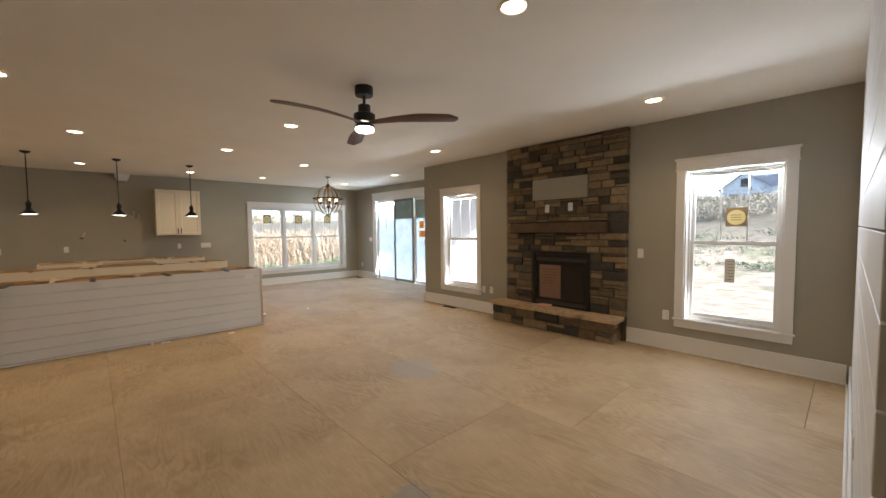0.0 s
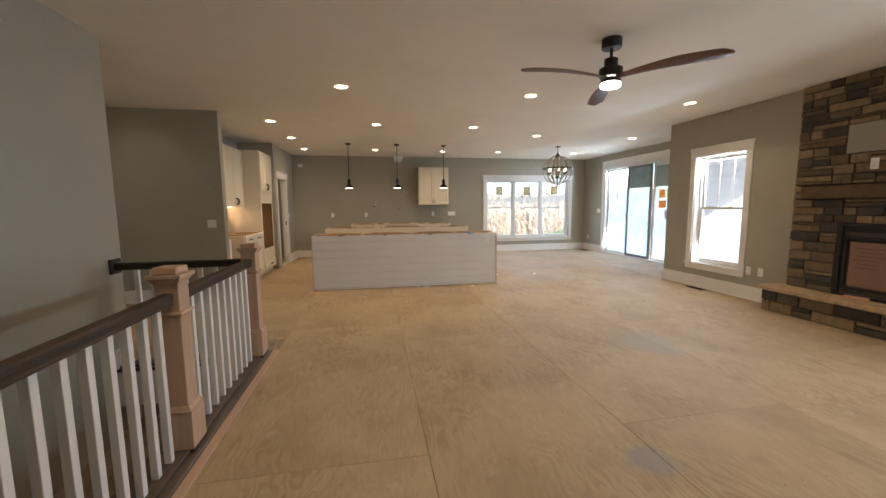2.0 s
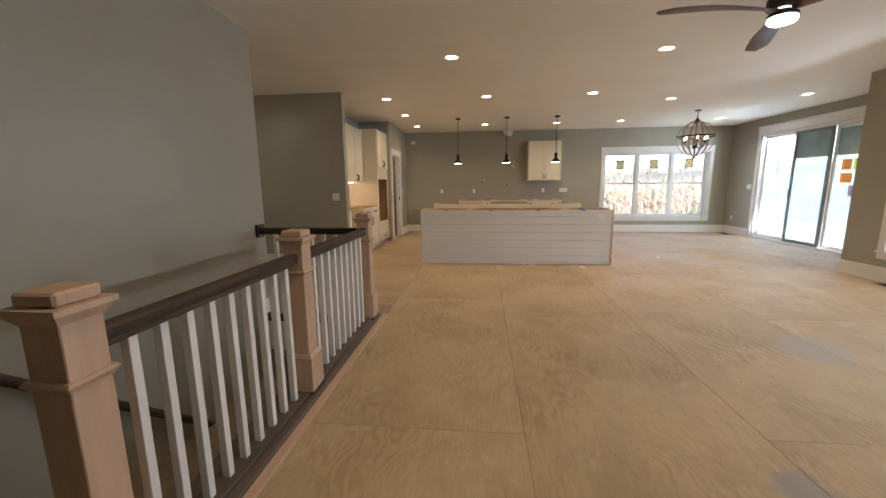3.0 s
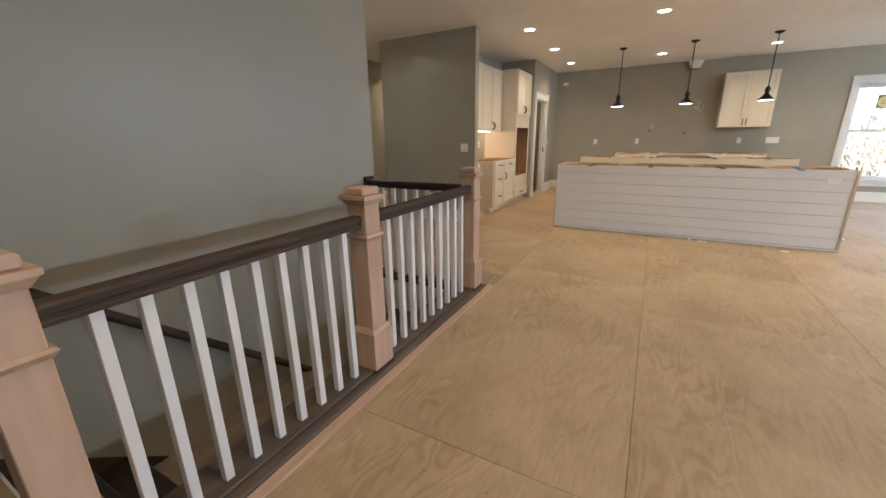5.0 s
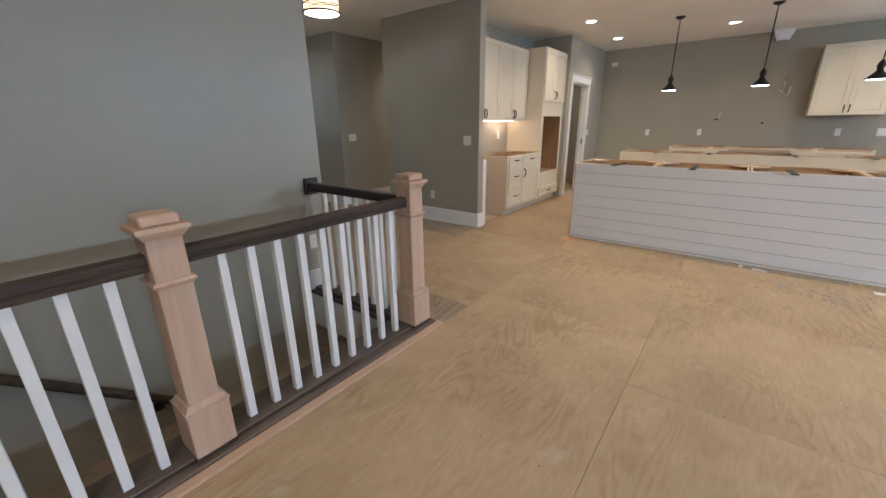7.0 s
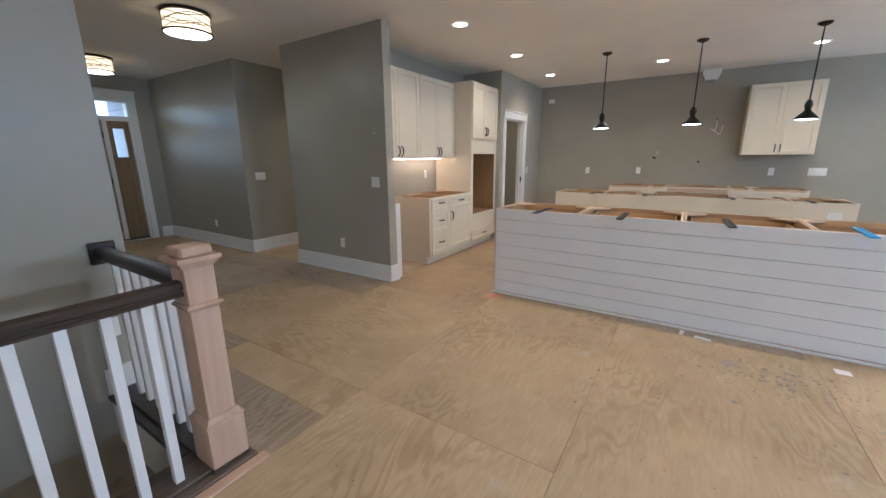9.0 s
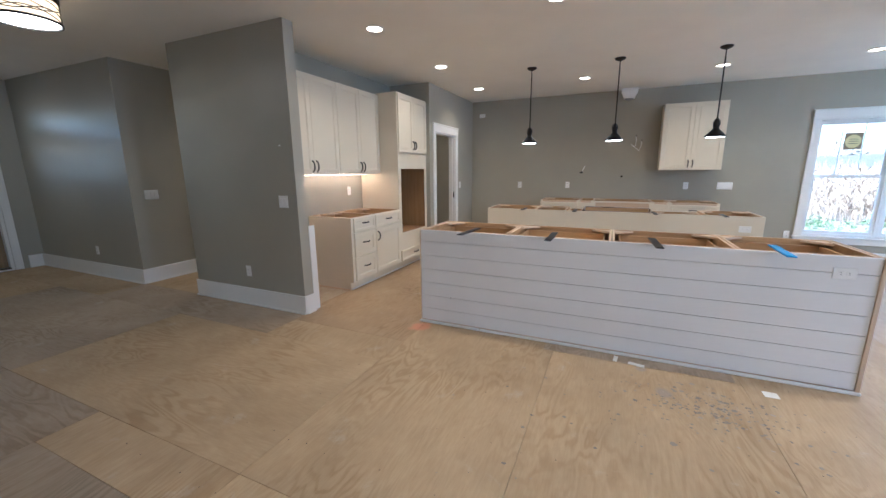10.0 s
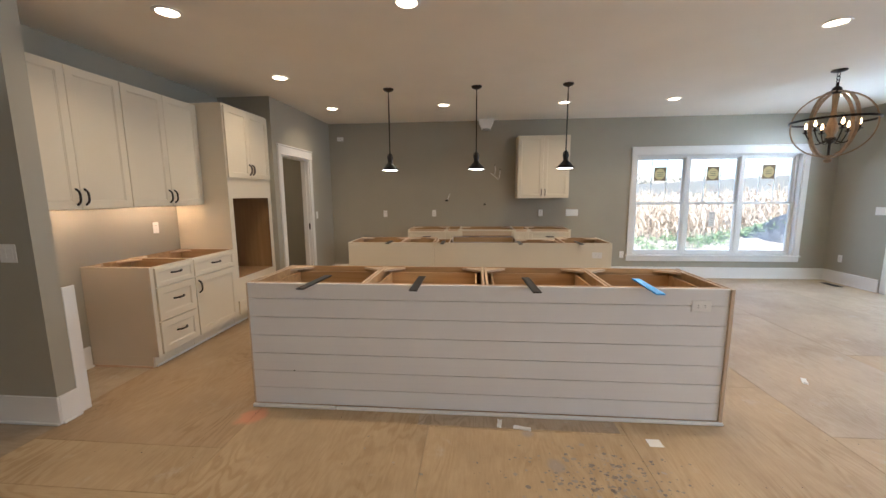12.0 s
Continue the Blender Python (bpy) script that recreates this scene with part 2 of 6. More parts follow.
BIRCH = wood("birch_cabinet_ply", (0.34, 0.20, 0.085), (0.54, 0.355, 0.165), 0.5, "x", 0.8, 0.1, 0.2)
DARKPLY = wood("brown_ply", (0.27, 0.16, 0.068), (0.40, 0.25, 0.115), 0.5, "z", 0.8, 0.1, 0.2)
WALNUT = wood("walnut_blade", (0.045, 0.017, 0.010), (0.15, 0.06, 0.035), 0.48, "x", 1.0, 0.12, 0.1)
ORBWOOD = wood("weathered_orb_wood", (0.20, 0.125, 0.065), (0.40, 0.27, 0.15), 0.55, "z", 2.0, 0.3, 0.1)
DOORWOOD = wood("golden_oak_door", (0.20, 0.135, 0.066), (0.27, 0.185, 0.095), 0.42, "z", 0.9, 0.15, 0.08)
STONE = stone_mat("ledge_stone", [(0.0, (0.27, 0.20, 0.115)), (0.17, (0.10, 0.088, 0.066)), (0.33, (0.205, 0.155, 0.095)), (0.48, (0.15, 0.12, 0.085)),
                                  (0.60, (0.060, 0.056, 0.050)), (0.74, (0.28, 0.215, 0.135)), (0.88, (0.18, 0.125, 0.072))])
SLAB = stone_mat("hearth_slab_stone", [(0.0, (0.52, 0.385, 0.23)), (0.4, (0.48, 0.355, 0.21)), (0.7, (0.55, 0.41, 0.255))])
BEAMSTONE = stone_mat("mantel_stone", [(0.0, (0.115, 0.08, 0.05)), (0.5, (0.125, 0.085, 0.055))])
MORTAR = paint("mortar", (0.085, 0.072, 0.058), 0.9, 0.25, 60, 0.5)
GLASS = glass_mat("window_glass")
FIREGLASS = glass_mat("fire_glass", (0.35, 0.33, 0.31), 1.6)
CARD = paint("brown_cardboard", (0.26, 0.155, 0.105), 0.8, 0.08, 120, 0.1)
INK = paint("printed_ink", (0.05, 0.045, 0.04), 0.7)
YELLOW = sheer("yellow_label", (0.60, 0.43, 0.17))
ORANGE = sheer("orange_notice", (0.85, 0.25, 0.03))
LIME = sheer("lime_notice", (0.62, 0.72, 0.05))
PINK = sheer("mauve_notice", (0.42, 0.27, 0.30))
STICKER = sheer("sticker_brown", (0.20, 0.125, 0.06))
PAPER = paint("white_paper", (0.80, 0.78, 0.74), 0.7, 0.03)
SIDING = paint("grey_lap_siding", (0.27, 0.275, 0.29), 0.6, 0.05, 40, 0.2)
SHADE = glow("lit_linen_shade", (1.0, 0.60, 0.25), 0.34)
DIFF = glow("lit_diffuser", (1.0, 0.80, 0.55), 3.4)
CANLIGHT = glow("recessed_lamp_lens", CAN_COLOUR, 4.0)
BULB = glow("candle_bulb", (1.0, 0.58, 0.24), 3.6)
FANLIGHT = glow("fan_lamp_lens", (1.0, 0.80, 0.62), 6.0)
PENDLIGHT = glow("pendant_bulb", (1.0, 0.82, 0.64), 3.0)
STRIP = glow("under_cabinet_strip", (1.0, 0.60, 0.32), 12.0)


# ---- mesh helpers ----
ORG = {}


def thing(name, at, label, category, group="", kind=""):
    ob = new(name)
    ob.location = at
    ORG[ob.name] = Vector(at)
    return tagged(ob, label, category, group, kind)


def finish(name, bm, mat, smooth=0):
    me = bpy.data.meshes.new(name)
    bmesh.ops.recalc_face_normals(bm, faces=bm.faces)
    bm.to_mesh(me)
    bm.free()
    me.materials.append(mat)
    if smooth:
        me.polygons.foreach_set("use_smooth", [True] * len(me.polygons))
        me.set_sharp_from_angle(angle=radians(smooth))
    return me


def part(name, bm, mat, parent, label="", smooth=0):
    """A mesh, given in the world's metres, as one part of a thing or of a part."""
    org = ORG[parent.name]
    bmesh.ops.translate(bm, verts=bm.verts, vec=-org)
    ob = new(name, finish(name, bm, mat, smooth))
    ob.parent = parent
    ORG[ob.name] = org
    return tagged(ob, label) if label else ob


def solo(name, bm, mat, label="", category="", group="", kind="", at=(0, 0, 0), smooth=0):
    bmesh.ops.translate(bm, verts=bm.verts, vec=-Vector(at))
    ob = new(name, finish(name, bm, mat, smooth))
    ob.location = at
    ORG[ob.name] = Vector(at)
    return tagged(ob, label, category, group, kind)


def box(bm, x0, x1, y0, y1, z0, z1, bev=0.0):
    x0, x1 = sorted((x0, x1))
    y0, y1 = sorted((y0, y1))
    z0, z1 = sorted((z0, z1))
    m = Matrix.LocRotScale(((x0 + x1) / 2, (y0 + y1) / 2, (z0 + z1) / 2), None, (x1 - x0, y1 - y0, z1 - z0))
    vs = bmesh.ops.create_cube(bm, size=1.0, matrix=m)["verts"]
    if bev:
        es = list({e for v in vs for e in v.link_edges})
        bmesh.ops.bevel(bm, geom=es, offset=min(bev, 0.45 * min(x1 - x0, y1 - y0, z1 - z0)), segments=1, affect="EDGES")
    return bm


def bx(*a, bev=0.0):
    return box(bmesh.new(), *a, bev=bev)


def lathe(bm, prof, at=(0, 0, 0), seg=24, cap=True):
    """Turn a profile of (radius, height) round the vertical through at."""
    rings = []
    for r, z in prof:
        if r < 1e-5:
            rings.append([bm.verts.new((at[0], at[1], at[2] + z))])
        else:
            rings.append([bm.verts.new((at[0] + r * math.cos(2 * math.pi * i / seg), at[1] + r * math.sin(2 * math.pi * i / seg), at[2] + z)) for i in range(seg)])
    for a, b in zip(rings, rings[1:]):
        for i in range(seg):
            j = (i + 1) % seg
            if len(a) == 1 and len(b) == 1:
                continue
            if len(a) == 1:
                bm.faces.new((a[0], b[i], b[j]))
            elif len(b) == 1:
                bm.faces.new((a[i], a[j], b[0]))
            else:
                bm.faces.new((a[i], a[j], b[j], b[i]))
    if cap:
        for r in (rings[0], rings[-1]):
            if len(r) > 2:
                bm.faces.new(r)
    return bm


def tube(bm, pts, rad, seg=8, closed=False, flat=None):
    """Sweep a round section (or a flat one, (width, thickness)) along points."""
    pts = [Vector(p) for p in pts]
    rings, n = [], len(pts)
    ref = None
    for i, p in enumerate(pts):
        a = pts[(i - 1) % n] if closed or i else p
        b = pts[(i + 1) % n] if closed or i < n - 1 else p
        d = (b - a).normalized()
        if ref is None:
            ref = d.orthogonal().normalized()
        ref = (ref - d * ref.dot(d)).normalized()
        o = d.cross(ref)
        ring = []
        for k in range(seg):
            an = 2 * math.pi * (k + 0.5) / seg
            ring.append(bm.verts.new(p + ref * (rad * math.cos(an)) + o * (rad * math.sin(an))))
        rings.append(ring)
    pairs = list(zip(rings, rings[1:])) + ([(rings[-1], rings[0])] if closed else [])
    for a, b in pairs:
        for k in range(seg):
            bm.faces.new((a[k], a[(k + 1) % seg], b[(k + 1) % seg], b[k]))
    if not closed:
        bm.faces.new(rings[0]), bm.faces.new(rings[-1])
    return bm


def band(bm, cx, cy, cz, rad, width, thick, tilt=0.0, turn=0.0, seg=48):
    """A flat hoop; its axis stands upright before it is tilted and turned."""
    m = Matrix.Translation((cx, cy, cz)) @ Matrix.Rotation(turn, 4, "Z") @ Matrix.Rotation(tilt, 4, "X")
    rings = []
    for i in range(seg):
        a = 2 * math.pi * i / seg
        c, s = math.cos(a), math.sin(a)
        rings.append([bm.verts.new(m @ Vector((r * c, r * s, z))) for r, z in
                      ((rad - thick / 2, -width / 2), (rad + thick / 2, -width / 2), (rad + thick / 2, width / 2), (rad - thick / 2, width / 2))])
    for i in range(seg):
        a, b = rings[i], rings[(i + 1) % seg]
        for k in range(4):
            bm.faces.new((a[k], a[(k + 1) % 4], b[(k + 1) % 4], b[k]))
    return bm


# A face of a wall or cabinet: u runs along it, v goes in behind it, z up.
def face_n(plane):
    return lambda u, v, z: (u, plane + v, z)


def face_s(plane):
    return lambda u, v, z: (u, plane - v, z)


def face_e(plane):
    return lambda u, v, z: (plane + v, u, z)


def face_w(plane):
    return lambda u, v, z: (plane - v, u, z)


def mb(bm, M, u0, u1, v0, v1, z0, z1, bev=0.0):
    a, b = M(u0, v0, z0), M(u1, v1, z1)
    return box(bm, a[0], b[0], a[1], b[1], a[2], b[2], bev)


def nb(M, *a, bev=0.0):
    return mb(bmesh.new(), M, *a, bev=bev)


# ---- large structure ----
H = 2.74            # ceiling
XE, XD = 5.20, 6.42   # east wall of the living room, east wall of the dining bay
YN = 11.23          # kitchen wall
XS = -2.19          # stair wall
YF = 6.45           # foyer and partition line
YR = 0.40           # shiplap wall
XK, XP = -2.83, -2.13   # kitchen cabinet wall, pantry wall
XF = -7.56          # front door wall
YB = -1.40          # wall behind the start


def wall(name, M, u0, u1, thick, openings=(), z0=-0.02, z1=H + 0.02, mat=WALL, label="greige painted drywall wall"):
    """A wall with its openings (u0, u1, z0, z1) cut through."""
    bm = bmesh.new()
    u = u0
    for a, b, lo, hi in sorted(openings):
        if a > u:
            mb(bm, M, u, a, 0, thick, z0, z1)
        if lo > z0:
            mb(bm, M, a, b, 0, thick, z0, lo)
        if hi < z1:
            mb(bm, M, a, b, 0, thick, hi, z1)
        u = b
    if u1 > u:
        mb(bm, M, u, u1, 0, thick, z0, z1)
    return solo(name, bm, mat, label, "wall", kind="structure")


W1, W2 = (0.895, 1.755), (4.985, 5.845)
WZ = (0.40, 2.115)
KW = (3.26, 5.90)
KZ = (0.40, 2.11)
SD = (7.46, 10.20, 0.0, 2.37)
FD = (4.40, 6.11, 0.0, 2.365)
PD = (9.45, 10.30, 0.0, 2.03)
wall("wall_east", face_e(XE), YB, 6.43, 0.17, [(*W1, *WZ), (*W2, *WZ)])
wall("wall_bay_return", face_s(6.43), XE + 0.17, XD + 0.17, 0.17)
wall("wall_bay_east", face_e(XD), 6.43, YN, 0.17, [SD])
wall("wall_north", face_n(YN), XK - 1.2, XD + 0.17, 0.17, [(*KW, *KZ)])
wall("wall_pantry", face_w(XP), 9.24, YN, 0.12, [PD])
wall("wall_pantry_return", face_n(9.24), XK - 0.12, XP - 0.12, 0.10)
wall("wall_kitchen_west", face_w(XK), 6.57, 9.24, 0.12)
wall("wall_pantry_west", face_w(-3.3), 9.34, YN, 0.10)
wall("wall_partition", face_n(YF), -3.83, -2.19, 0.12)
wall("wall_hall_east", face_w(-3.83), 6.57, 9.6, -0.10)
wall("wall_hall_end", face_n(9.6), -5.04, -3.95, 0.1)
wall("wall_hall_west", face_w(-4.92), YF, 9.6, 0.12)
wall("wall_foyer_north", face_n(YF), XF - 0.17, -5.04, 0.12)
wall("wall_front", face_w(XF), 3.90, YF, 0.17, [FD])
wall("wall_foyer_south", face_s(4.07), XF, XS - 0.14, 0.14)
wall("wall_stair", face_w(XS), YB - 0.12, 4.07, 0.14, z0=-2.95)
wall("wall_south", face_s(YB), XS, XE + 0.17, 0.12)
wall("wall_shiplap", face_s(YR - 0.022), 1.30, XE, 0.12)

# ceiling: one sheet over all rooms, roof deck above it
bm = bmesh.new()
box(bm, XF - 0.17, XE + 0.17, YB - 0.12, YN + 0.17, H, H + 0.25)
box(bm, XE + 0.17, XD + 0.17, 6.26, YN + 0.17, H, H + 0.25)
solo("ceiling", bm, CEIL, "flat painted drywall ceiling, warm white", "ceiling", kind="structure")
bm = bmesh.new()
box(bm, XF - 2.6, XE + 0.62, YB - 0.6, YN + 0.6, H + 0.26, H + 0.42)
box(bm, XE + 0.62, XD + 0.62, 6.0, YN + 0.6, H + 0.26, H + 0.42)
# unseen hip overhang, added and slanted to shade the bay's south wall
shade_hip = [(XE + 0.62, 6.0), (XE + 0.62, 3.3), (XD + 1.9, 5.2), (XD + 1.9, 6.0)]
lo, hi = ([bm.verts.new((x, y, z)) for x, y in shade_hip] for z in (H + 0.26, H + 0.42))
lo, hi = list(lo), list(hi)
bm.faces.new(lo), bm.faces.new(hi)
for i in range(4):
    bm.faces.new((lo[i], lo[(i + 1) % 4], hi[(i + 1) % 4], hi[i]))
solo("roof_eaves", bm, VINYL, "white soffit and eaves of the house, with an added shading overhang", "roof", kind="structure")

# floor with the stairwell left open
SW = (XS, -1.245, 1.322, 3.87)
bm = bmesh.new()
for a in ((XF - 0.17, SW[0] - 0.06, YB, YN), (SW[1], XE, YB, YN), (SW[0] - 0.06, SW[1], YB, SW[2]), (SW[0] - 0.06, SW[1], SW[3], YN), (XE, XD, 6.43, YN)):
    box(bm, *a, -0.30, -0.020)
floor = solo("floor", bm, PLYGREY, "bare plywood subfloor of butted sheets, scuffed and stained", "floor", kind="structure")

# basement under the stair
bm = bmesh.new()
box(bm, -3.4, 1.2, 0.6, 7.2, -3.0, -2.9)
solo("basement_floor", bm, PLY, "pale bare floor at the foot of the stair", "floor", kind="structure")
bm = bmesh.new()
box(bm, -1.245, -1.125, 1.0, 3.87, -2.9, -0.30)
box(bm, -2.28, 1.2, 7.2, 7.3, -2.9, -0.3)
box(bm, 1.2, 1.3, 1.0, 7.3, -2.9, -0.3)
box(bm, -2.28, -1.08, 0.9, 1.0, -2.9, -0.3)
box(bm, -2.32, -2.18, 4.06, 7.2, -2.9, -0.3)
solo("basement_wall", bm, WALL, "greige painted drywall round the stairwell", "wall", kind="structure")


def baseboard(M, u0, u1, shoe=True):
    """Tall flat baseboard with a small shoe strip along the floor."""
    bm = nb(M, u0, u1, -0.016, 0, 0.0, 0.188, bev=0.003)
    if shoe:
        mb(bm, M, u0, u1, -0.032, -0.0165, 0.0, 0.018, bev=0.004)
    return solo("baseboard", bm, TRIM, "tall flat white-painted baseboard with a thin shoe strip", "baseboard", kind="structure")


baseboard(face_e(XE), YR + 0.03, 2.40)
baseboard(face_e(XE), 4.33, 6.446)
baseboard(face_e(XD), 10.32, YN)
baseboard(face_n(YN), 2.12, XD - 0.02)
baseboard(face_n(YN), XP, -0.66)
baseboard(face_w(XP), 10.42, YN - 0.02)
baseboard(face_n(YF), -3.846, -2.174)
baseboard(face_w(-3.83), YF, 9.6)
baseboard(face_w(-2.19), YF, 6.57)
baseboard(face_w(-4.92), YF, 9.58)
baseboard(face_n(YF), XF, -4.904)
baseboard(face_w(XF), 6.27, YF - 0.02)
baseboard(face_w(XF), 4.05, 4.24)
baseboard(face_s(YR), 1.30, XE - 0.02)
baseboard(face_w(XK), 6.57, 7.24)
baseboard(face_w(XS), 3.85, 4.07, shoe=False)
baseboard(face_s(4.07), XF + 0.02, XS + 0.016)

# shiplap boards on the wall by the start
z = 0.19
shipwall = bpy.data.objects["wall_shiplap"]
while z < H - 0.01:
    part("plank", nb(face_s(YR), 1.30, XE, 0, 0.02, z + 0.002, min(z + 0.178, H), bev=0.002), SHIP, shipwall)
    z += 0.182


# ---- windows ----
def pane(bm_or, M, u0, u1, v, z0, z1, parent, mat=GLASS):
    ob = part("pane", nb(M, u0, u1, v, v + 0.004, z0, z1), mat, parent)
    ob.visible_shadow = False
    return ob


def sash(M, u0, u1, v, z0, z1, parent, name, bars=0):
    bm = bmesh.new()
    w = 0.036
    mb(bm, M, u0, u0 + w, v, v + 0.03, z0, z1, bev=0.003)
    mb(bm, M, u1 - w, u1, v, v + 0.03, z0, z1, bev=0.003)
    mb(bm, M, u0 + w, u1 - w, v, v + 0.03, z1 - w, z1, bev=0.003)
    mb(bm, M, u0 + w, u1 - w, v, v + 0.03, z0, z0 + w * 1.15, bev=0.003)
    s = part(name, bm, VINYL, parent)
    pane(None, M, u0 + w, u1 - w, v + 0.012, z0 + w * 1.15, z1 - w, s)
    for k in range(bars):
        uu = u0 + w + (u1 - u0 - 2 * w) * (k + 1) / (bars + 1)
        part("grille_bar", nb(M, uu - 0.006, uu + 0.006, v + 0.018, v + 0.026, z0 + w, z1 - w), VINYL, s)
    return s


def casing(M, u0, u1, z0, z1, parent, sill=True, hd=0.12):
    """Flat craftsman casing with a taller head and a projecting cap."""
    c = 0.092
    lo = z0 - 0.0 if sill else 0.0
    part("side_casing", nb(M, u0 - c, u0, -0.019, 0, lo, z1, bev=0.003), TRIM, parent)
    part("side_casing", nb(M, u1, u1 + c, -0.019, 0, lo, z1, bev=0.003), TRIM, parent)
    part("head_casing", nb(M, u0 - c - 0.004, u1 + c + 0.004, -0.023, 0, z1, z1 + hd, bev=0.002), TRIM, parent)
    bm = nb(M, u0 - c - 0.018, u1 + c + 0.018, -0.034, 0, z1 + hd, z1 + hd + 0.022, bev=0.004)
    mb(bm, M, u0 - c - 0.012, u1 + c + 0.012, -0.028, 0, z1 - 0.0, z1 + 0.014, bev=0.004)
    part("head_cap", bm, TRIM, parent)
    if sill:
        part("stool", nb(M, u0 - c - 0.016, u1 + c + 0.016, -0.04, 0.08, z0 - 0.022, z0, bev=0.004), TRIM, parent)
        part("apron", nb(M, u0 - c, u1 + c, -0.019, 0, z0 - 0.105, z0 - 0.022, bev=0.003), TRIM, parent)


def window(name, M, u0, u1, z0, z1, units, meet, label):
    at = M((u0 + u1) / 2, 0, z0)
    w = thing(name, at, label, "window", kind="structure")
    casing(M, u0, u1, z0, z1, w)
    bm = bmesh.new()
    mb(bm, M, u0, u0 + 0.012, 0, 0.09, z0, z1)
    mb(bm, M, u1 - 0.012, u1, 0, 0.09, z0, z1)
    mb(bm, M, u0 + 0.012, u1 - 0.012, 0, 0.09, z1 - 0.012, z1)
    part("jamb_lining", bm, TRIM, w)
    wd = (u1 - u0) / units
    for i in range(units):
        a, b = u0 + wd * i, u0 + wd * (i + 1)
        bm = bmesh.new()
        f = 0.034
        for q in ((a, a + f, z0, z1), (b - f, b, z0, z1), (a + f, b - f, z1 - f, z1), (a + f, b - f, z0, z0 + f)):
            mb(bm, M, q[0], q[1], 0.08, 0.17, q[2], q[3], bev=0.003)
        fr = part("window_frame", bm, VINYL, w)
        sash(M, a + f, b - f, 0.125, meet - 0.02, z1 - f, w, "upper_sash", 2)
        lower = sash(M, a + f, b - f, 0.092, z0 + f, meet + 0.022, w, "lower_sash")
        bm = bmesh.new()
        for lk in (0.3, 0.7):
            uu = a + f + (wd - 2 * f) * lk
            mb(bm, M, uu - 0.03, uu + 0.03, 0.086, 0.094, meet + 0.022, meet + 0.034, bev=0.002)
        part("sash_lock", bm, VINYL, w)
    return w


window("window_1", face_e(XE), *W1, *WZ, 1, 1.288, "white double-hung window with flat white casing, maker's label on the glass")
window("window_2", face_e(XE), *W2, *WZ, 1, 1.288, "white double-hung window with flat white casing beside the fireplace")
window("window_3", face_n(YN), *KW, *KZ, 3, 1.295, "triple white double-hung window with flat white casing")


def glass_label(M, u, z, w, h, v=0.120, yellow=True):
    t = thing("window_sticker", M(u, v, z), "dark and yellow maker's sticker on the window glass" if yellow else "small white printed sticker on the window glass", "sticker", "window stickers")
    if not yellow:
        part("backing", nb(M, u - w / 2, u + w / 2, v, v + 0.002, z - h / 2, z + h / 2), PAPER, t)
    if yellow:
        bm = bmesh.new()
        ring = [(math.cos(2 * math.pi * k / 32), math.sin(2 * math.pi * k / 32)) for k in range(32)]
        bm.faces.new([bm.verts.new(M(u + 0.44 * w * c, v, z - 0.02 * h + 0.40 * h * s)) for c, s in ring])
        part("round_mark", bm, YELLOW, t)
        bm = bmesh.new()
        inn = [bm.verts.new(M(u + 0.44 * w * c, v, z - 0.02 * h + 0.40 * h * s)) for c, s in ring]
        out = [bm.verts.new(M(u + 0.5 * w * c / max(abs(c), abs(s)), v, z + 0.5 * h * s / max(abs(c), abs(s)))) for c, s in ring]
        for k in range(32):
            bm.faces.new((inn[k], inn[(k + 1) % 32], out[(k + 1) % 32], out[k]))
        part("backing", bm, STICKER, t)
        for k in range(3):
            part("print_line", nb(M, u - 0.25 * w, u + 0.25 * w, v - 0.004, v - 0.003, z + h * (0.1 - 0.13 * k), z + h * (0.13 - 0.13 * k)), INK, t)
    else:
        for k in range(7):
            part("print_line", nb(M, u - 0.38 * w, u + (0.36 - 0.1 * (k % 3)) * w, v - 0.0025, v - 0.0015, z + h * (0.4 - 0.13 * k), z + h * (0.415 - 0.13 * k)), INK, t)


glass_label(face_e(XE), 1.30, 1.575, 0.19, 0.205)
glass_label(face_e(XE), 1.34, 0.985, 0.09, 0.26, v=0.09, yellow=False)
for a, b in ((3.70, 1.80), (4.57, 1.80), (5.46, 1.82)):
    glass_label(face_n(YN), a, b, 0.20, 0.235)
glass_label(face_n(YN), 4.60, 1.02, 0.09, 0.24, v=0.09, yellow=False)

# sliding glass door of three panels
M = face_e(XD)
u0, u1, z0, z1 = SD
sd = thing("door_1", M(u1, 0, 0), "white three-panel sliding patio door, hazy pale blue glass", "door", kind="structure")
casing(M, u0, u1, 0, z1, sd, sill=False, hd=0.165)
bm = bmesh.new()
for q in ((u0, u0 + 0.05, 0, z1), (u1 - 0.05, u1, 0, z1), (u0 + 0.05, u1 - 0.05, z1 - 0.05, z1), (u0 + 0.05, u1 - 0.05, 0, 0.035)):
    mb(bm, M, q[0], q[1], 0.0, 0.15, q[2], q[3], bev=0.003)
part("door_frame", bm, VINYL, sd)
SCREENGREY = paint("bronze_screen_frame", (0.20, 0.19, 0.17), 0.45)
NET = glass_mat("insect_screen", (0.55, 0.56, 0.56), 0.4)
# glass tinted pale blue and clouded by a translucent mix
HAZEPANE, fn, fl, fb_ = node_mat("pale_blue_hazy_glass")
fn.remove(fb_)
see, milk, mix_ = fn.new("ShaderNodeBsdfTransparent"), fn.new("ShaderNodeBsdfTranslucent"), fn.new("ShaderNodeMixShader")
see.inputs[0].default_value, milk.inputs[0].default_value = (0.86, 0.93, 0.96, 1), (0.80, 0.87, 0.90, 1)
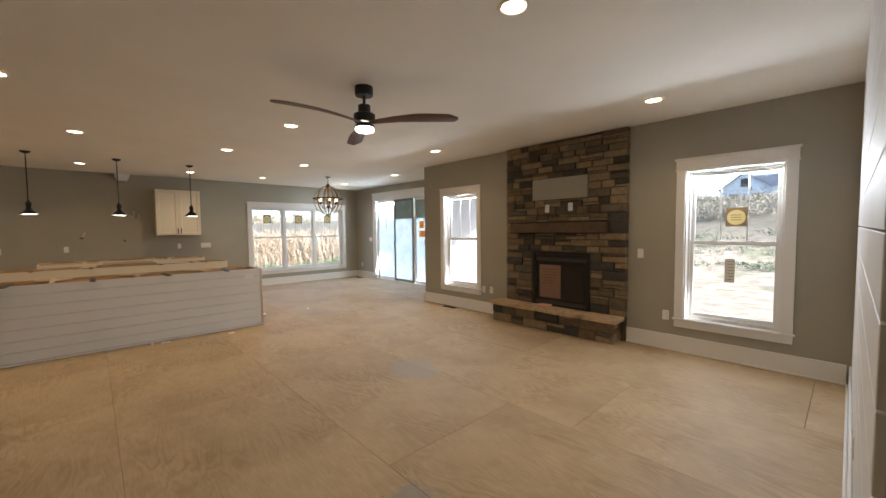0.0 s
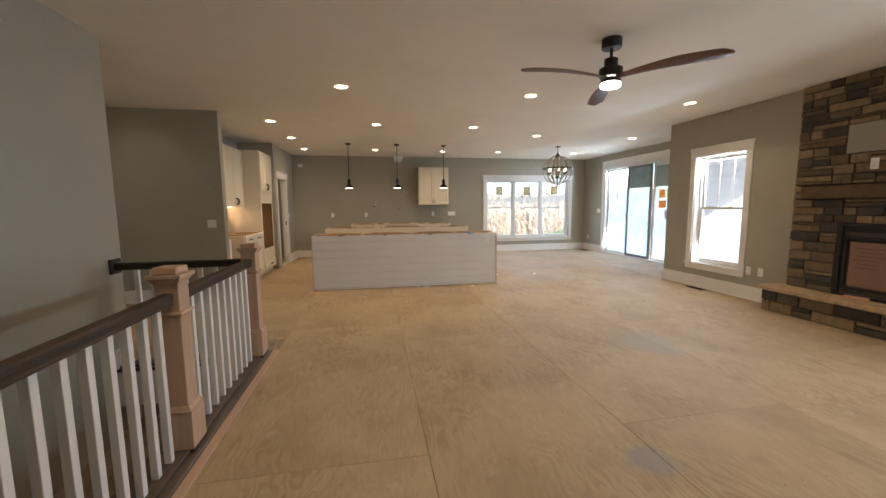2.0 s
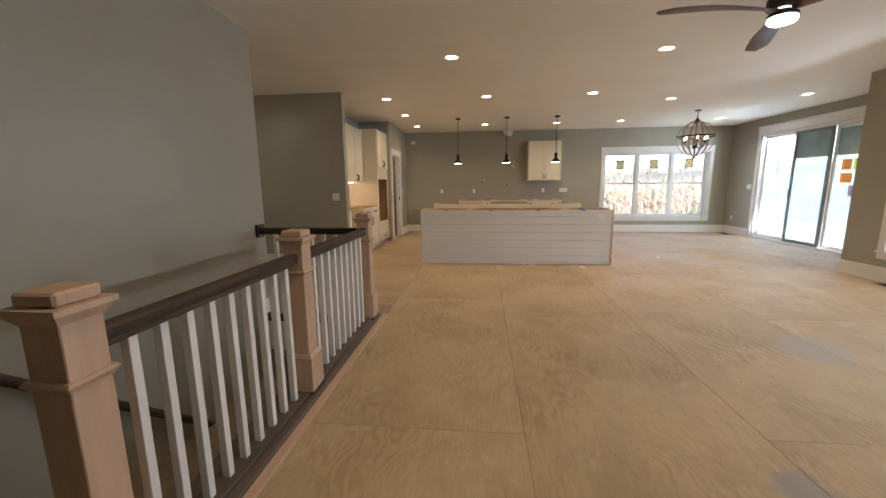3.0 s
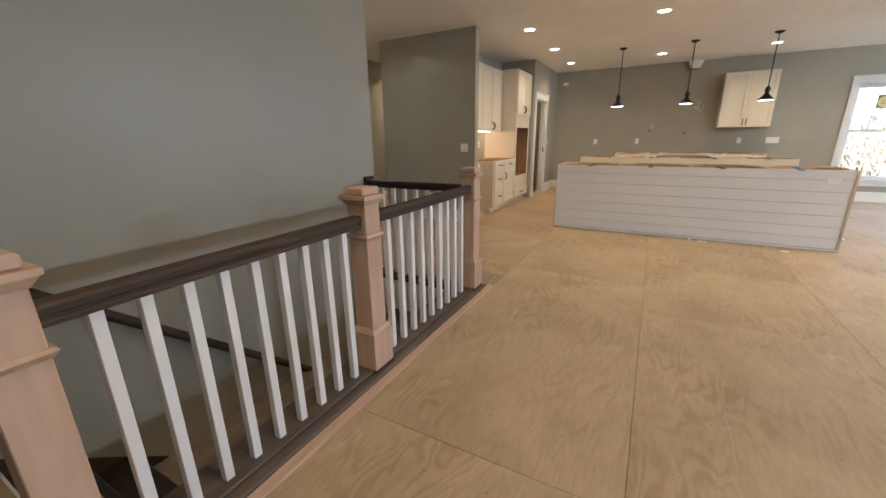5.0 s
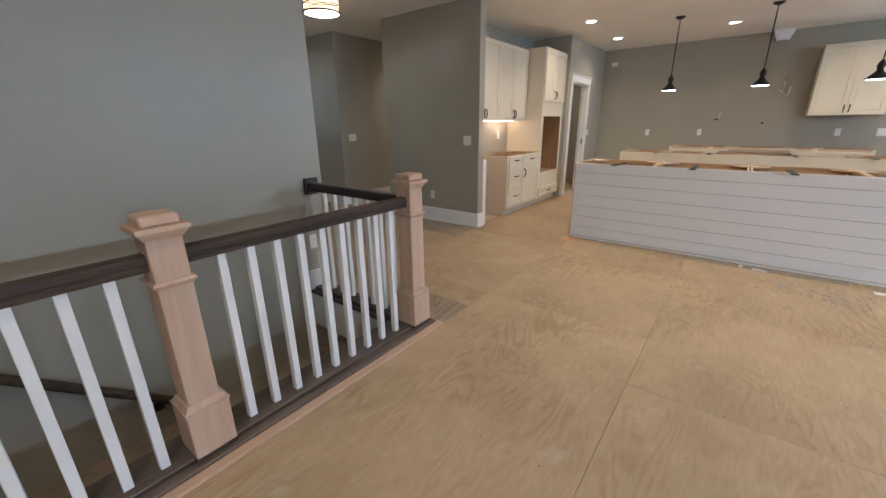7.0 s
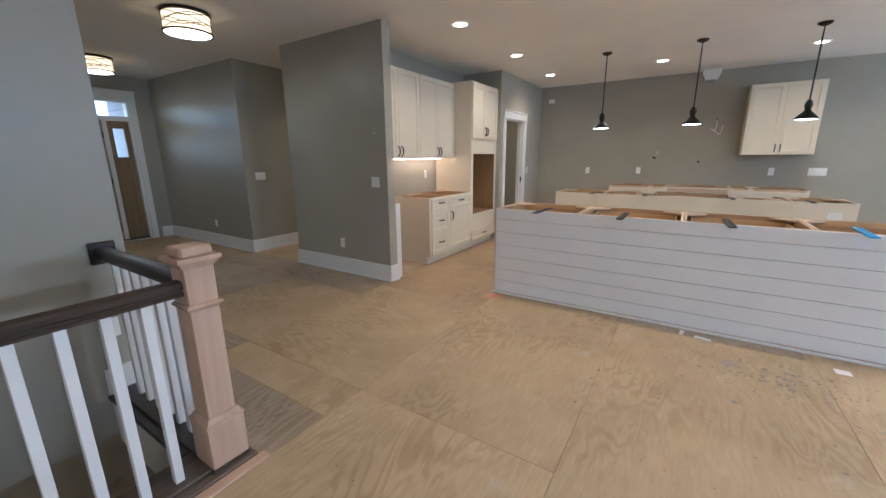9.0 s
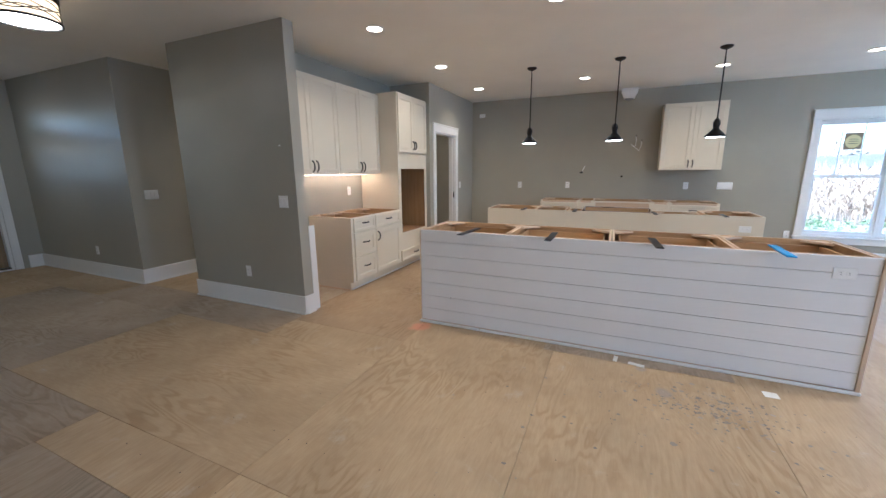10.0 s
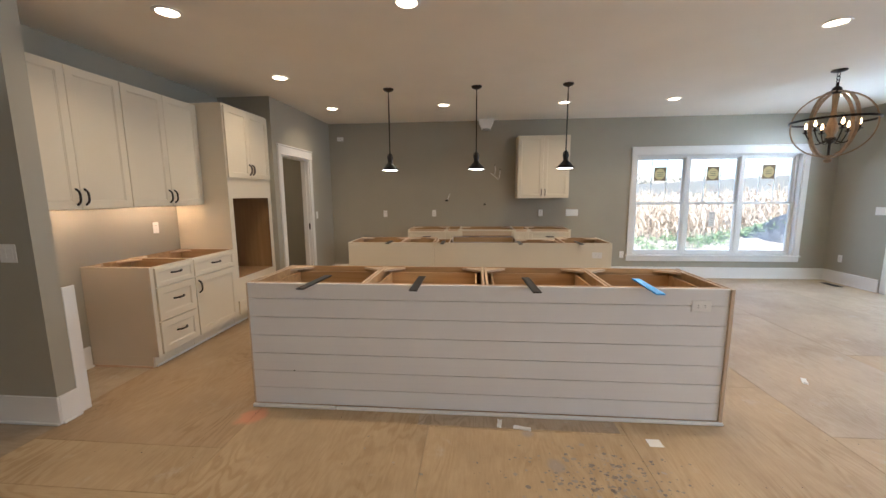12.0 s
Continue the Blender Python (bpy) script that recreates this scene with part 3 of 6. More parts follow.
haze = noise_node(fn, fl, fn.new("ShaderNodeTexCoord").outputs["Object"], 3.0, 5.0)
hz = fn.new("ShaderNodeMapRange")
hz.inputs[3].default_value, hz.inputs[4].default_value = 0.25, 0.6
fl.new(haze.outputs[0], hz.inputs[0])
fl.new(hz.outputs[0], mix_.inputs[0])
fl.new(see.outputs[0], mix_.inputs[1])
fl.new(milk.outputs[0], mix_.inputs[2])
fl.new(mix_.outputs[0], fn["Material Output"].inputs[0])
pw = (u1 - u0 - 0.1) / 3
for i in range(3):
    b = u1 - 0.05 - pw * i
    a = b - pw
    v = 0.03 if i == 1 else 0.075
    bm = bmesh.new()
    f = 0.062
    for q in ((a, a + f, 0.035, z1 - 0.05), (b - f, b, 0.035, z1 - 0.05), (a + f, b - f, z1 - 0.05 - f, z1 - 0.05), (a + f, b - f, 0.035, 0.035 + f)):
        mb(bm, M, q[0], q[1], v, v + 0.035, q[2], q[3], bev=0.003)
    p = part("sliding_panel", bm, SCREENGREY if i == 1 else VINYL, sd, "grey-framed panel" if i == 1 else "")
    pane(None, M, a + f, b - f, v + 0.015, 0.035 + f, z1 - 0.05 - f, p, HAZEPANE)
    if i:
        bm = nb(M, a + f, b - f, v + 0.024, v + 0.034, z1 - 0.6, z1 - 0.115)
        part("raised_blind", bm, paint("raised_blind_white", (0.55, 0.57, 0.56), 0.6), p, "raised white blind behind the glass")
part("door_handle", nb(M, 9.22, 9.25, 0.0, 0.03, 0.95, 1.15, bev=0.006), SCREENGREY, sd)
for (u, zz, w, h, mt) in ((8.10, 1.60, 0.19, 0.19, ORANGE), (7.86, 1.60, 0.22, 0.20, LIME), (8.08, 1.36, 0.23, 0.17, ORANGE), (7.84, 1.37, 0.16, 0.16, LIME), (7.93, 1.13, 0.15, 0.20, PINK)):
    t = thing("paper_notice", M(u, 0.07, zz), "bright printed paper notice stuck on the patio door glass", "notice", "notices on the door")
    bm = bmesh.new()
    bm.faces.new([bm.verts.new(M(u + a * w / 2, 0.082, zz + c * h / 2)) for a, c in ((-1, -1), (1, -1), (1, 1), (-1, 1))])
    part("sheet", bm, mt, t)
    for k in range(5):
        part("print_line", nb(M, u - 0.4 * w, u + (0.38 - 0.12 * (k % 2)) * w, 0.0805, 0.0815, zz + h * (0.32 - 0.16 * k), zz + h * (0.37 - 0.16 * k)), INK, t)
glass_label(M, 9.72, 2.02, 0.11, 0.20, v=0.082)
part("strip", nb(M, 9.715, 9.735, 0.083, 0.085, 1.50, 1.92), INK, bpy.data.objects["window_sticker.006"])

# front door with sidelights and transom
M = face_w(XF)
fd = thing("door_2", M(5.255, 0, 0), "golden oak front door with glazed sidelights and white transom", "door", kind="structure")
casing(M, FD[0], FD[1], 0, FD[3], fd, sill=False, hd=0.13)
bm = bmesh.new()
for q in ((4.40, 4.44, 0, 2.365), (6.07, 6.11, 0, 2.365), (4.44, 6.07, 2.325, 2.365), (4.44, 6.07, 2.03, 2.10), (4.75, 4.81, 0.03, 2.03), (5.70, 5.76, 0.03, 2.03), (4.44, 6.07, 0.0, 0.03)):
    mb(bm, M, q[0], q[1], 0.0, 0.14, q[2], q[3], bev=0.002)
part("door_frame", bm, TRIM, fd)
part("threshold", nb(M, 4.44, 6.07, -0.02, 0.12, 0.03, 0.045), BRONZE, fd)
pane(None, M, 4.44, 6.07, 0.07, 2.10, 2.325, fd)


def oak_leaf(a, b, name, lites):
    """Door leaf: stiles, rails, recessed lower panel and a glazed top."""
    s = 0.075 if b - a < 0.5 else 0.115
    bm = bmesh.new()
    zt, zb, zm = 2.025, 0.046, 1.44
    for q in ((a, a + s, zb, zt), (b - s, b, zb, zt), (a + s, b - s, zt - 0.12, zt), (a + s, b - s, zb, zb + 0.2), (a + s, b - s, zm - 0.17, zm)):
        mb(bm, M, q[0], q[1], 0.045, 0.088, q[2], q[3], bev=0.003)
    mb(bm, M, a + s, b - s, 0.058, 0.078, zb + 0.2, zm - 0.17)
    if b - a > 0.5:
        mb(bm, M, (a + b) / 2 - 0.05, (a + b) / 2 + 0.05, 0.046, 0.088, zb + 0.2, zm - 0.17, bev=0.003)
    lf = part(name, bm, DOORWOOD, fd)
    for k in range(lites):
        u = a + s + (b - a - 2 * s) * k / lites
        pane(None, M, u, u + (b - a - 2 * s) / lites, 0.064, zm, zt - 0.12, lf)
        if k:
            part("glazing_bar", nb(M, u - 0.012, u + 0.012, 0.05, 0.085, zm, zt - 0.12), DOORWOOD, lf)
    return lf


leaf = oak_leaf(4.815, 5.695, "door_leaf", 3)
oak_leaf(4.445, 4.745, "sidelight", 1)
oak_leaf(5.765, 6.065, "sidelight", 1)
for zz in (0.25, 1.05, 1.80):
    part("hinge", nb(M, 5.692, 5.712, 0.035, 0.047, zz - 0.05, zz + 0.05, bev=0.003), BLACK, leaf)

# pantry door casing and jamb, the leaf swung into the room behind
M = face_w(XP)
pd = thing("door_3", M(PD[0], 0, 0), "white cased pantry doorway, open", "door", kind="structure")
casing(M, PD[0], PD[1], 0, PD[3], pd, sill=False, hd=0.115)
bm = bmesh.new()
for q in ((PD[0], PD[0] + 0.018, 0, 2.03), (PD[1] - 0.018, PD[1], 0, 2.03), (PD[0] + 0.018, PD[1] - 0.018, 2.012, 2.03)):
    mb(bm, M, q[0], q[1], 0.0, 0.12, q[2], q[3])
for q in ((PD[0] + 0.018, PD[0] + 0.03), (PD[1] - 0.03, PD[1] - 0.018)):
    mb(bm, M, q[0], q[1], 0.045, 0.08, 0, 2.012)
part("jamb", bm, TRIM, pd)
part("strike_plate", nb(M, PD[1] - 0.0205, PD[1] - 0.0175, 0.012, 0.036, 0.93, 1.03), BRONZE, pd)


# ---- stair and guard rail ----
RISE, RUN = 0.195, 0.225
stair = thing("staircase", (-1.67, SW[2], -1.4), "dark stained basement stair going down beside the wall", "staircase", kind="structure")
for k in range(1, 15):
    y = SW[2] + RUN * (k - 1)
    part("tread", bx(XS + 0.012, -1.247, y, y + RUN + 0.025, -RISE * k - 0.03, -RISE * k, bev=0.006), DARKX, stair)
    part("riser", bx(XS + 0.012, -1.247, y - 0.002, y + 0.012, -RISE * k, -RISE * (k - 1) - 0.03 if k > 1 else -0.02), TRIM, stair)
# raked skirt board along the stair wall
bm = bmesh.new()
sk = [(SW[2] - 0.06, 0.045), (SW[2] + RUN * 14, 0.045 - RISE * 14 - 0.02), (SW[2] + RUN * 14, -0.30 - RISE * 14), (SW[2] - 0.06, -0.30)]
lo, hi = ([bm.verts.new((x, y, z)) for y, z in sk] for x in (XS + 0.001, XS + 0.0115))
lo, hi = list(lo), list(hi)
bm.faces.new(lo), bm.faces.new(hi)
for i in range(4):
    bm.faces.new((lo[i], lo[(i + 1) % 4], hi[(i + 1) % 4], hi[i]))
part("skirt_board", bm, DARKY, stair)
# fascia round the opening and its nosings
bm = bx(-1.2475, -1.233, SW[2], SW[3], -0.30, -0.001)
solo("trim_stair_fascia", bm, WALL, "painted edge of the stair opening", "trim", kind="structure")
bm = bx(XS + 0.001, -1.248, SW[3] - 0.014, SW[3], -0.30, -0.001)
solo("trim_stair_fascia", bm, TRIM, "painted edge of the stair opening", "trim", kind="structure")
bm = bx(-1.28, -1.01, 1.10, 4.065, 0.0, 0.026, bev=0.006)
box(bm, -1.195, -1.065, 1.15, 3.94, 0.0265, 0.042, bev=0.004)
solo("trim_landing_tread", bm, SHOE, "grey-brown stained oak landing tread under the balusters", "trim", kind="structure")
bm = bx(XS + 0.001, -1.281, 3.84, 4.04, 0.0, 0.026, bev=0.006)
box(bm, XS + 0.001, -1.215, 3.885, 4.0, 0.0265, 0.042, bev=0.004)
solo("trim_landing_tread", bm, DARKX, "dark stained oak landing tread under the balusters", "trim", kind="structure")
bm = bx(-1.009, -0.955, 1.10, 4.09, 0.0, 0.016, bev=0.003)
solo("trim_raw_strip", bm, RAWY, "raw pale wood strip along the landing tread", "trim", kind="structure")

PX, PY = -1.122, (1.322, 2.624, 3.96)


def square_ring(bm, cx, cy, half, z0, z1, flare=0.0):
    """A square moulding, wider at the top by flare."""
    lo = [bm.verts.new((cx + sx * half, cy + sy * half, z0)) for sx, sy in ((-1, -1), (1, -1), (1, 1), (-1, 1))]
    h2 = half + flare
    hi = [bm.verts.new((cx + sx * h2, cy + sy * h2, z1)) for sx, sy in ((-1, -1), (1, -1), (1, 1), (-1, 1))]
    for i in range(4):
        bm.faces.new((lo[i], lo[(i + 1) % 4], hi[(i + 1) % 4], hi[i]))
    bm.faces.new(lo), bm.faces.new(hi)


def newel(y):
    t = thing("newel_post", (PX, y, 0.026), "square unfinished oak newel post with boxed base and stepped cap", "newel post", "newel posts")
    part("footing", bx(PX - 0.083, PX + 0.083, y - 0.083, y + 0.083, 0.026, 0.042, bev=0.003), DARKY, t, "dark stained footing strip")
    part("base", bx(PX - 0.08, PX + 0.08, y - 0.08, y + 0.08, 0.042, 0.25, bev=0.003), OAKRAW, t)
    bm = bmesh.new()
    square_ring(bm, PX, y, 0.083, 0.25, 0.262)
    square_ring(bm, PX, y, 0.078, 0.262, 0.285, -0.013)
    part("base_moulding", bm, OAKRAW, t)
    part("shaft", bx(PX - 0.058, PX + 0.058, y - 0.058, y + 0.058, 0.262, 0.995, bev=0.003), OAKRAW, t)
    bm = bmesh.new()
    square_ring(bm, PX, y, 0.059, 0.783, 0.801, 0.014)
    square_ring(bm, PX, y, 0.073, 0.801, 0.811, -0.006)
    part("neck_moulding", bm, OAKRAW, t)
    bm = bmesh.new()
    square_ring(bm, PX, y, 0.060, 0.965, 0.995, 0.019)
    square_ring(bm, PX, y, 0.084, 0.995, 1.012)
    part("cap_moulding", bm, OAKRAW, t)
    part("cap", bx(PX - 0.062, PX + 0.062, y - 0.062, y + 0.062, 1.012, 1.051, bev=0.007), OAKRAW, t)


for y in PY:
    newel(y)


def rail_section(bm, M, u0, u1, z0=0.852, w=0.033, h=0.062):
    """Moulded handrail drawn out along u: eased top over a narrower neck."""
    half = ((0.95, 0.0), (0.95, 0.011), (0.80, 0.015), (0.80, 0.026), (1.0, 0.031), (1.0, h - 0.014), (0.86, h - 0.004), (0.55, h))
    prof = [(-a * w, z) for a, z in half] + [(a * w, z) for a, z in half[::-1]]
    a, b = ([bm.verts.new(M(u, v, z0 + z)) for v, z in prof] for u in (u0, u1))
    a, b = list(a), list(b)
    for i in range(len(prof)):
        j = (i + 1) % len(prof)
        bm.faces.new((a[i], a[j], b[j], b[i]))
    bm.faces.new(a), bm.faces.new(b)


bars = thing("stair_guard", (PX, 2.585, 0.042), "guard rail with dark stained handrail and square white balusters", "railing")
for a, b in ((PY[0] + 0.059, PY[1] - 0.059), (PY[1] + 0.059, PY[2] - 0.059)):
    bm = bmesh.new()
    rail_section(bm, face_e(PX), a, b)
    part("handrail", bm, DARKY, bars)
    for k in range(9):
        y = (a + b) / 2 + 0.12 * (k - 4)
        part("baluster", bx(PX - 0.017, PX + 0.017, y - 0.017, y + 0.017, 0.042, 0.854, bev=0.002), TRIM, bars, "" if k else "square white baluster")
ret = thing("stair_guard", (-1.6, PY[2], 0.042), "short return guard rail, handrail coloured near-black for shade, white balusters", "railing")
bm = bmesh.new()
rail_section(bm, face_n(PY[2]), XS + 0.03, PX - 0.059)
part("handrail", bm, DARKX, ret)
part("rosette", bx(XS + 0.001, XS + 0.028, PY[2] - 0.06, PY[2] + 0.06, 0.82, 0.945, bev=0.005), DARKX, ret, "square dark wall rosette")
for k in range(7):
    x = XS + 0.17 + k * 0.122
    part("baluster", bx(x - 0.017, x + 0.017, PY[2] - 0.017, PY[2] + 0.017, 0.042, 0.854, bev=0.002), TRIM, ret)

# wall handrail down the stair
hr = thing("wall_handrail", (XS + 0.07, 2.4, -0.1), "dark stained handrail on brackets down the stair wall", "handrail")
bm = bmesh.new()
p, q = Vector((XS + 0.07, 1.25, 0.965)), Vector((XS + 0.07, 4.1, -1.515))
tube(bm, [p + (q - p) * (k / 6) for k in range(7)], 0.026, 12)
part("rail", bm, DARKY, hr, smooth=40)
for k in (0.12, 0.5, 0.86):
    c = p + (q - p) * k
    bm = tube(bmesh.new(), [(XS + 0.002, c.y, c.z - 0.09), (XS + 0.05, c.y, c.z - 0.085), (XS + 0.07, c.y, c.z - 0.02)], 0.007, 8)
    box(bm, XS + 0.001, XS + 0.008, c.y - 0.025, c.y + 0.025, c.z - 0.12, c.z - 0.06, bev=0.002)
    part("bracket", bm, BLACK, hr, smooth=40)


# ---- lamps ----
def can_light(x, y, watts=CAN_WATTS):
    t = thing("recessed_light", (x, y, H), "round white recessed ceiling light, lit warm", "ceiling light", "recessed lights")
    bm = lathe(bmesh.new(), [(0.094, -0.001), (0.094, -0.005), (0.088, -0.009), (0.074, -0.009), (0.067, -0.002)], (x, y, H), 28, cap=False)
    part("trim_ring", bm, PLASTIC, t, smooth=40)
    bm = lathe(bmesh.new(), [(0.0, -0.0045), (0.067, -0.0045), (0.067, -0.0035), (0.0, -0.0035)], (x, y, H), 28, cap=False)
    part("lens", bm, CANLIGHT, t, "lit lens")
    lamp = bpy.data.lights.new("recessed_lamp", "AREA")
    lamp.shape, lamp.size, lamp.spread = "DISK", 0.13, radians(128)
    lamp.energy, lamp.color = watts, CAN_COLOUR
    ob = new("recessed_lamp", lamp)
    ob.parent = t
    ob.location = (0, 0, -0.0065)


for x, y in ((-1.615, 7.025), (-1.60, 8.52), (-1.60, 10.03), (0.056, 7.06), (0.056, 9.99), (1.746, 7.06), (1.744, 10.02), (3.19, 9.99), (3.22, 7.68),
             (5.32, 9.99), (5.36, 7.67), (-0.36, 5.055), (1.967, 5.07), (4.29, 5.067), (1.97, 1.79), (4.31, 1.82), (-0.34, 1.82)):
    can_light(x, y)
for x, y, w in ((-4.37, 8.2, 2.4), (-2.75, 10.2, 1.3)):
    can_light(x, y, w)


def pendant(x, y):
    t = thing("pendant_light", (x, y, H), "small black metal pendant light on a thin stem, lit", "pendant light", "pendants over the island")
    part("canopy", lathe(bmesh.new(), [(0.0, 0), (0.062, 0), (0.064, -0.008), (0.05, -0.022), (0.018, -0.036), (0.0, -0.037)], (x, y, H), 28, cap=False), BLACK, t, smooth=40)
    bm = tube(bmesh.new(), [(x, y, H - 0.03), (x, y, H - 0.11)], 0.006, 8)
    part("hanging_loop", bm, BLACK, t, smooth=40)
    part("stem", tube(bmesh.new(), [(x, y, H - 0.11), (x, y, 1.965)], 0.0075, 10), BLACK, t, smooth=40)
    prof = [(0.0, 0.205), (0.014, 0.205), (0.02, 0.19), (0.022, 0.175), (0.03, 0.168), (0.031, 0.115), (0.026, 0.105), (0.036, 0.085), (0.058, 0.062), (0.086, 0.032),
            (0.103, 0.014), (0.108, 0.0), (0.104, 0.0), (0.098, 0.014), (0.08, 0.032), (0.05, 0.062), (0.02, 0.085)]
    part("shade", lathe(bmesh.new(), prof, (x, y, 1.775), 32, cap=False), BLACK, t, smooth=50)
    bm = bmesh.new()
    for s in (-1, 1):
        tube(bm, [(x + s * 0.004, y, 1.985), (x + s * 0.03, y, 1.955), (x + s * 0.034, y, 1.91)], 0.004, 6)
    part("yoke", bm, BLACK, t, smooth=40)
    part("bulb", lathe(bmesh.new(), [(0.0, -0.004), (0.07, -0.002), (0.098, 0.002), (0.098, 0.006), (0.0, 0.01)], (x, y, 1.775), 24, cap=False), PENDLIGHT, t, "lit lens")


for x in (-0.54, 0.523, 1.584):
    pendant(x, 9.095)


# ceiling fan with three carved blades
FX, FY = 1.975, 3.42
fan = thing("ceiling_fan", (FX, FY, H), "black ceiling fan with three walnut blades and a lit lamp", "ceiling fan")
part("canopy", lathe(bmesh.new(), [(0.0, 0), (0.078, 0), (0.08, -0.004), (0.08, -0.068), (0.074, -0.078), (0.02, -0.08), (0.0, -0.08)], (FX, FY, H), 32, cap=False), BLACK, fan, smooth=35)
part("downrod", tube(bmesh.new(), [(FX, FY, H - 0.08), (FX, FY, H - 0.16)], 0.013, 12), BLACK, fan, smooth=40)
part("motor", lathe(bmesh.new(), [(0.0, 0), (0.05, 0), (0.055, -0.005), (0.055, -0.072), (0.088, -0.078), (0.094, -0.084), (0.094, -0.142), (0.088, -0.148), (0.0, -0.148)], (FX, FY, H - 0.158), 32, cap=False), BLACK, fan, smooth=35)
part("lamp_collar", lathe(bmesh.new(), [(0.05, 0.02), (0.05, 0.0), (0.085, -0.002), (0.087, -0.022), (0.08, -0.024)], (FX, FY, 2.405), 32, cap=False), BLACK, fan, smooth=35)
part("lamp_lens", lathe(bmesh.new(), [(0.081, 0.0), (0.081, -0.022), (0.072, -0.032), (0.0, -0.036)], (FX, FY, 2.383), 32, cap=False), FANLIGHT, fan, "lit lens", smooth=35)
for ang in (186, 306, 66):
    bm = bmesh.new()
    n, top, bot = 16, [], []
    for i in range(n + 1):
        s = i / n
        r = 0.05 + 0.79 * s
        w = 0.032 + 0.048 * min(1, s * 1.7) ** 1.2
        if s > 0.9:
            w *= math.sqrt(max(0.02, 1 - ((s - 0.9) / 0.1) ** 2 * 0.93))
        tw = radians(-13 + 6 * s)
        zz = 0.004 + 0.02 * math.sin(s * math.pi) - 0.012 * s
        row_t, row_b = [], []
        for k in range(5):
            c = (k / 4 - 0.5) * 2
            off = c * w + 0.012 * s
            hh = off * math.tan(tw) + zz
            th = 0.009 * (1 - c * c * 0.85)
            row_t.append(bm.verts.new((r, off, hh + th)))
            row_b.append(bm.verts.new((r, off, hh - th)))
        top.append(row_t), bot.append(row_b)
    for i in range(n):
        for k in range(4):
            bm.faces.new((top[i][k], top[i + 1][k], top[i + 1][k + 1], top[i][k + 1]))
            bm.faces.new((bot[i][k], bot[i][k + 1], bot[i + 1][k + 1], bot[i + 1][k]))
        for k in (0, 4):
            bm.faces.new((top[i][k], bot[i][k], bot[i + 1][k], top[i + 1][k]))
    for i in (0, n):
        bm.faces.new(top[i] + bot[i][::-1])
    me = finish("blade", bm, WALNUT, 40)
    b = new("blade", me)
    b.parent = fan
    b.location, b.rotation_euler = (0, 0, 2.425 - H), (0, 0, radians(ang))
    ORG[b.name] = Vector((FX, FY, H))


# orb chandelier
CX, CY, CZ, CR = 4.31, 8.905, 2.183, 0.345
ch = thing("chandelier", (CX, CY, H), "orb chandelier of weathered wood hoops with candle bulbs, lit", "chandelier")
part("canopy", lathe(bmesh.new(), [(0.0, 0), (0.065, 0), (0.066, -0.012), (0.03, -0.024), (0.0, -0.025)], (CX, CY, H), 28, cap=False), BRONZE, ch, smooth=40)
for k in range(3):
    bm = bmesh.new()
    a = [2 * math.pi * i / 14 for i in range(14)]
    c = H - 0.045 - 0.036 * k
    pts = [(CX + (0.016 * math.cos(i) if k % 2 else 0), CY + (0 if k % 2 else 0.016 * math.cos(i)), c + 0.025 * math.sin(i)) for i in a]
    part("chain_link", tube(bm, pts, 0.0035, 6, closed=True), BRONZE, ch, smooth=60)
part("top_finial", lathe(bmesh.new(), [(0.0, 0.1), (0.012, 0.1), (0.014, 0.06), (0.035, 0.045), (0.045, 0.02), (0.05, 0.0), (0.03, -0.02), (0.0, -0.022)], (CX, CY, CZ + CR - 0.01), 20, cap=False), BRONZE, ch, smooth=50)
for k in range(3):
    part("orb_hoop", band(bmesh.new(), CX, CY, CZ, CR - 0.006 * k, 0.03, 0.012, math.pi / 2, radians(22 + 60 * k)), ORBWOOD, ch, smooth=40)
part("ring_hoop", band(bmesh.new(), CX, CY, CZ + 0.04, CR + 0.008, 0.022, 0.006), BRONZE, ch, "dark metal ring round the orb", smooth=40)
part("column", lathe(bmesh.new(), [(0.0, 0.34), (0.022, 0.34), (0.03, 0.30), (0.026, 0.24), (0.02, 0.16), (0.03, 0.06), (0.05, -0.02), (0.052, -0.06), (0.03, -0.11), (0.04, -0.14), (0.0, -0.15)], (CX, CY, CZ), 20, cap=False), ORBWOOD, ch, smooth=50)
part("hub", lathe(bmesh.new(), [(0.0, -0.13), (0.045, -0.135), (0.05, -0.155), (0.03, -0.18), (0.012, -0.2), (0.012, -0.36), (0.0, -0.36)], (CX, CY, CZ), 20, cap=False), BRONZE, ch, smooth=50)
part("bottom_finial", lathe(bmesh.new(), [(0.05, 0.0), (0.055, -0.008), (0.03, -0.02), (0.02, -0.03), (0.034, -0.045), (0.034, -0.06), (0.018, -0.075), (0.0, -0.08)], (CX, CY, CZ - CR + 0.025), 20, cap=True), ORBWOOD, ch, smooth=50)
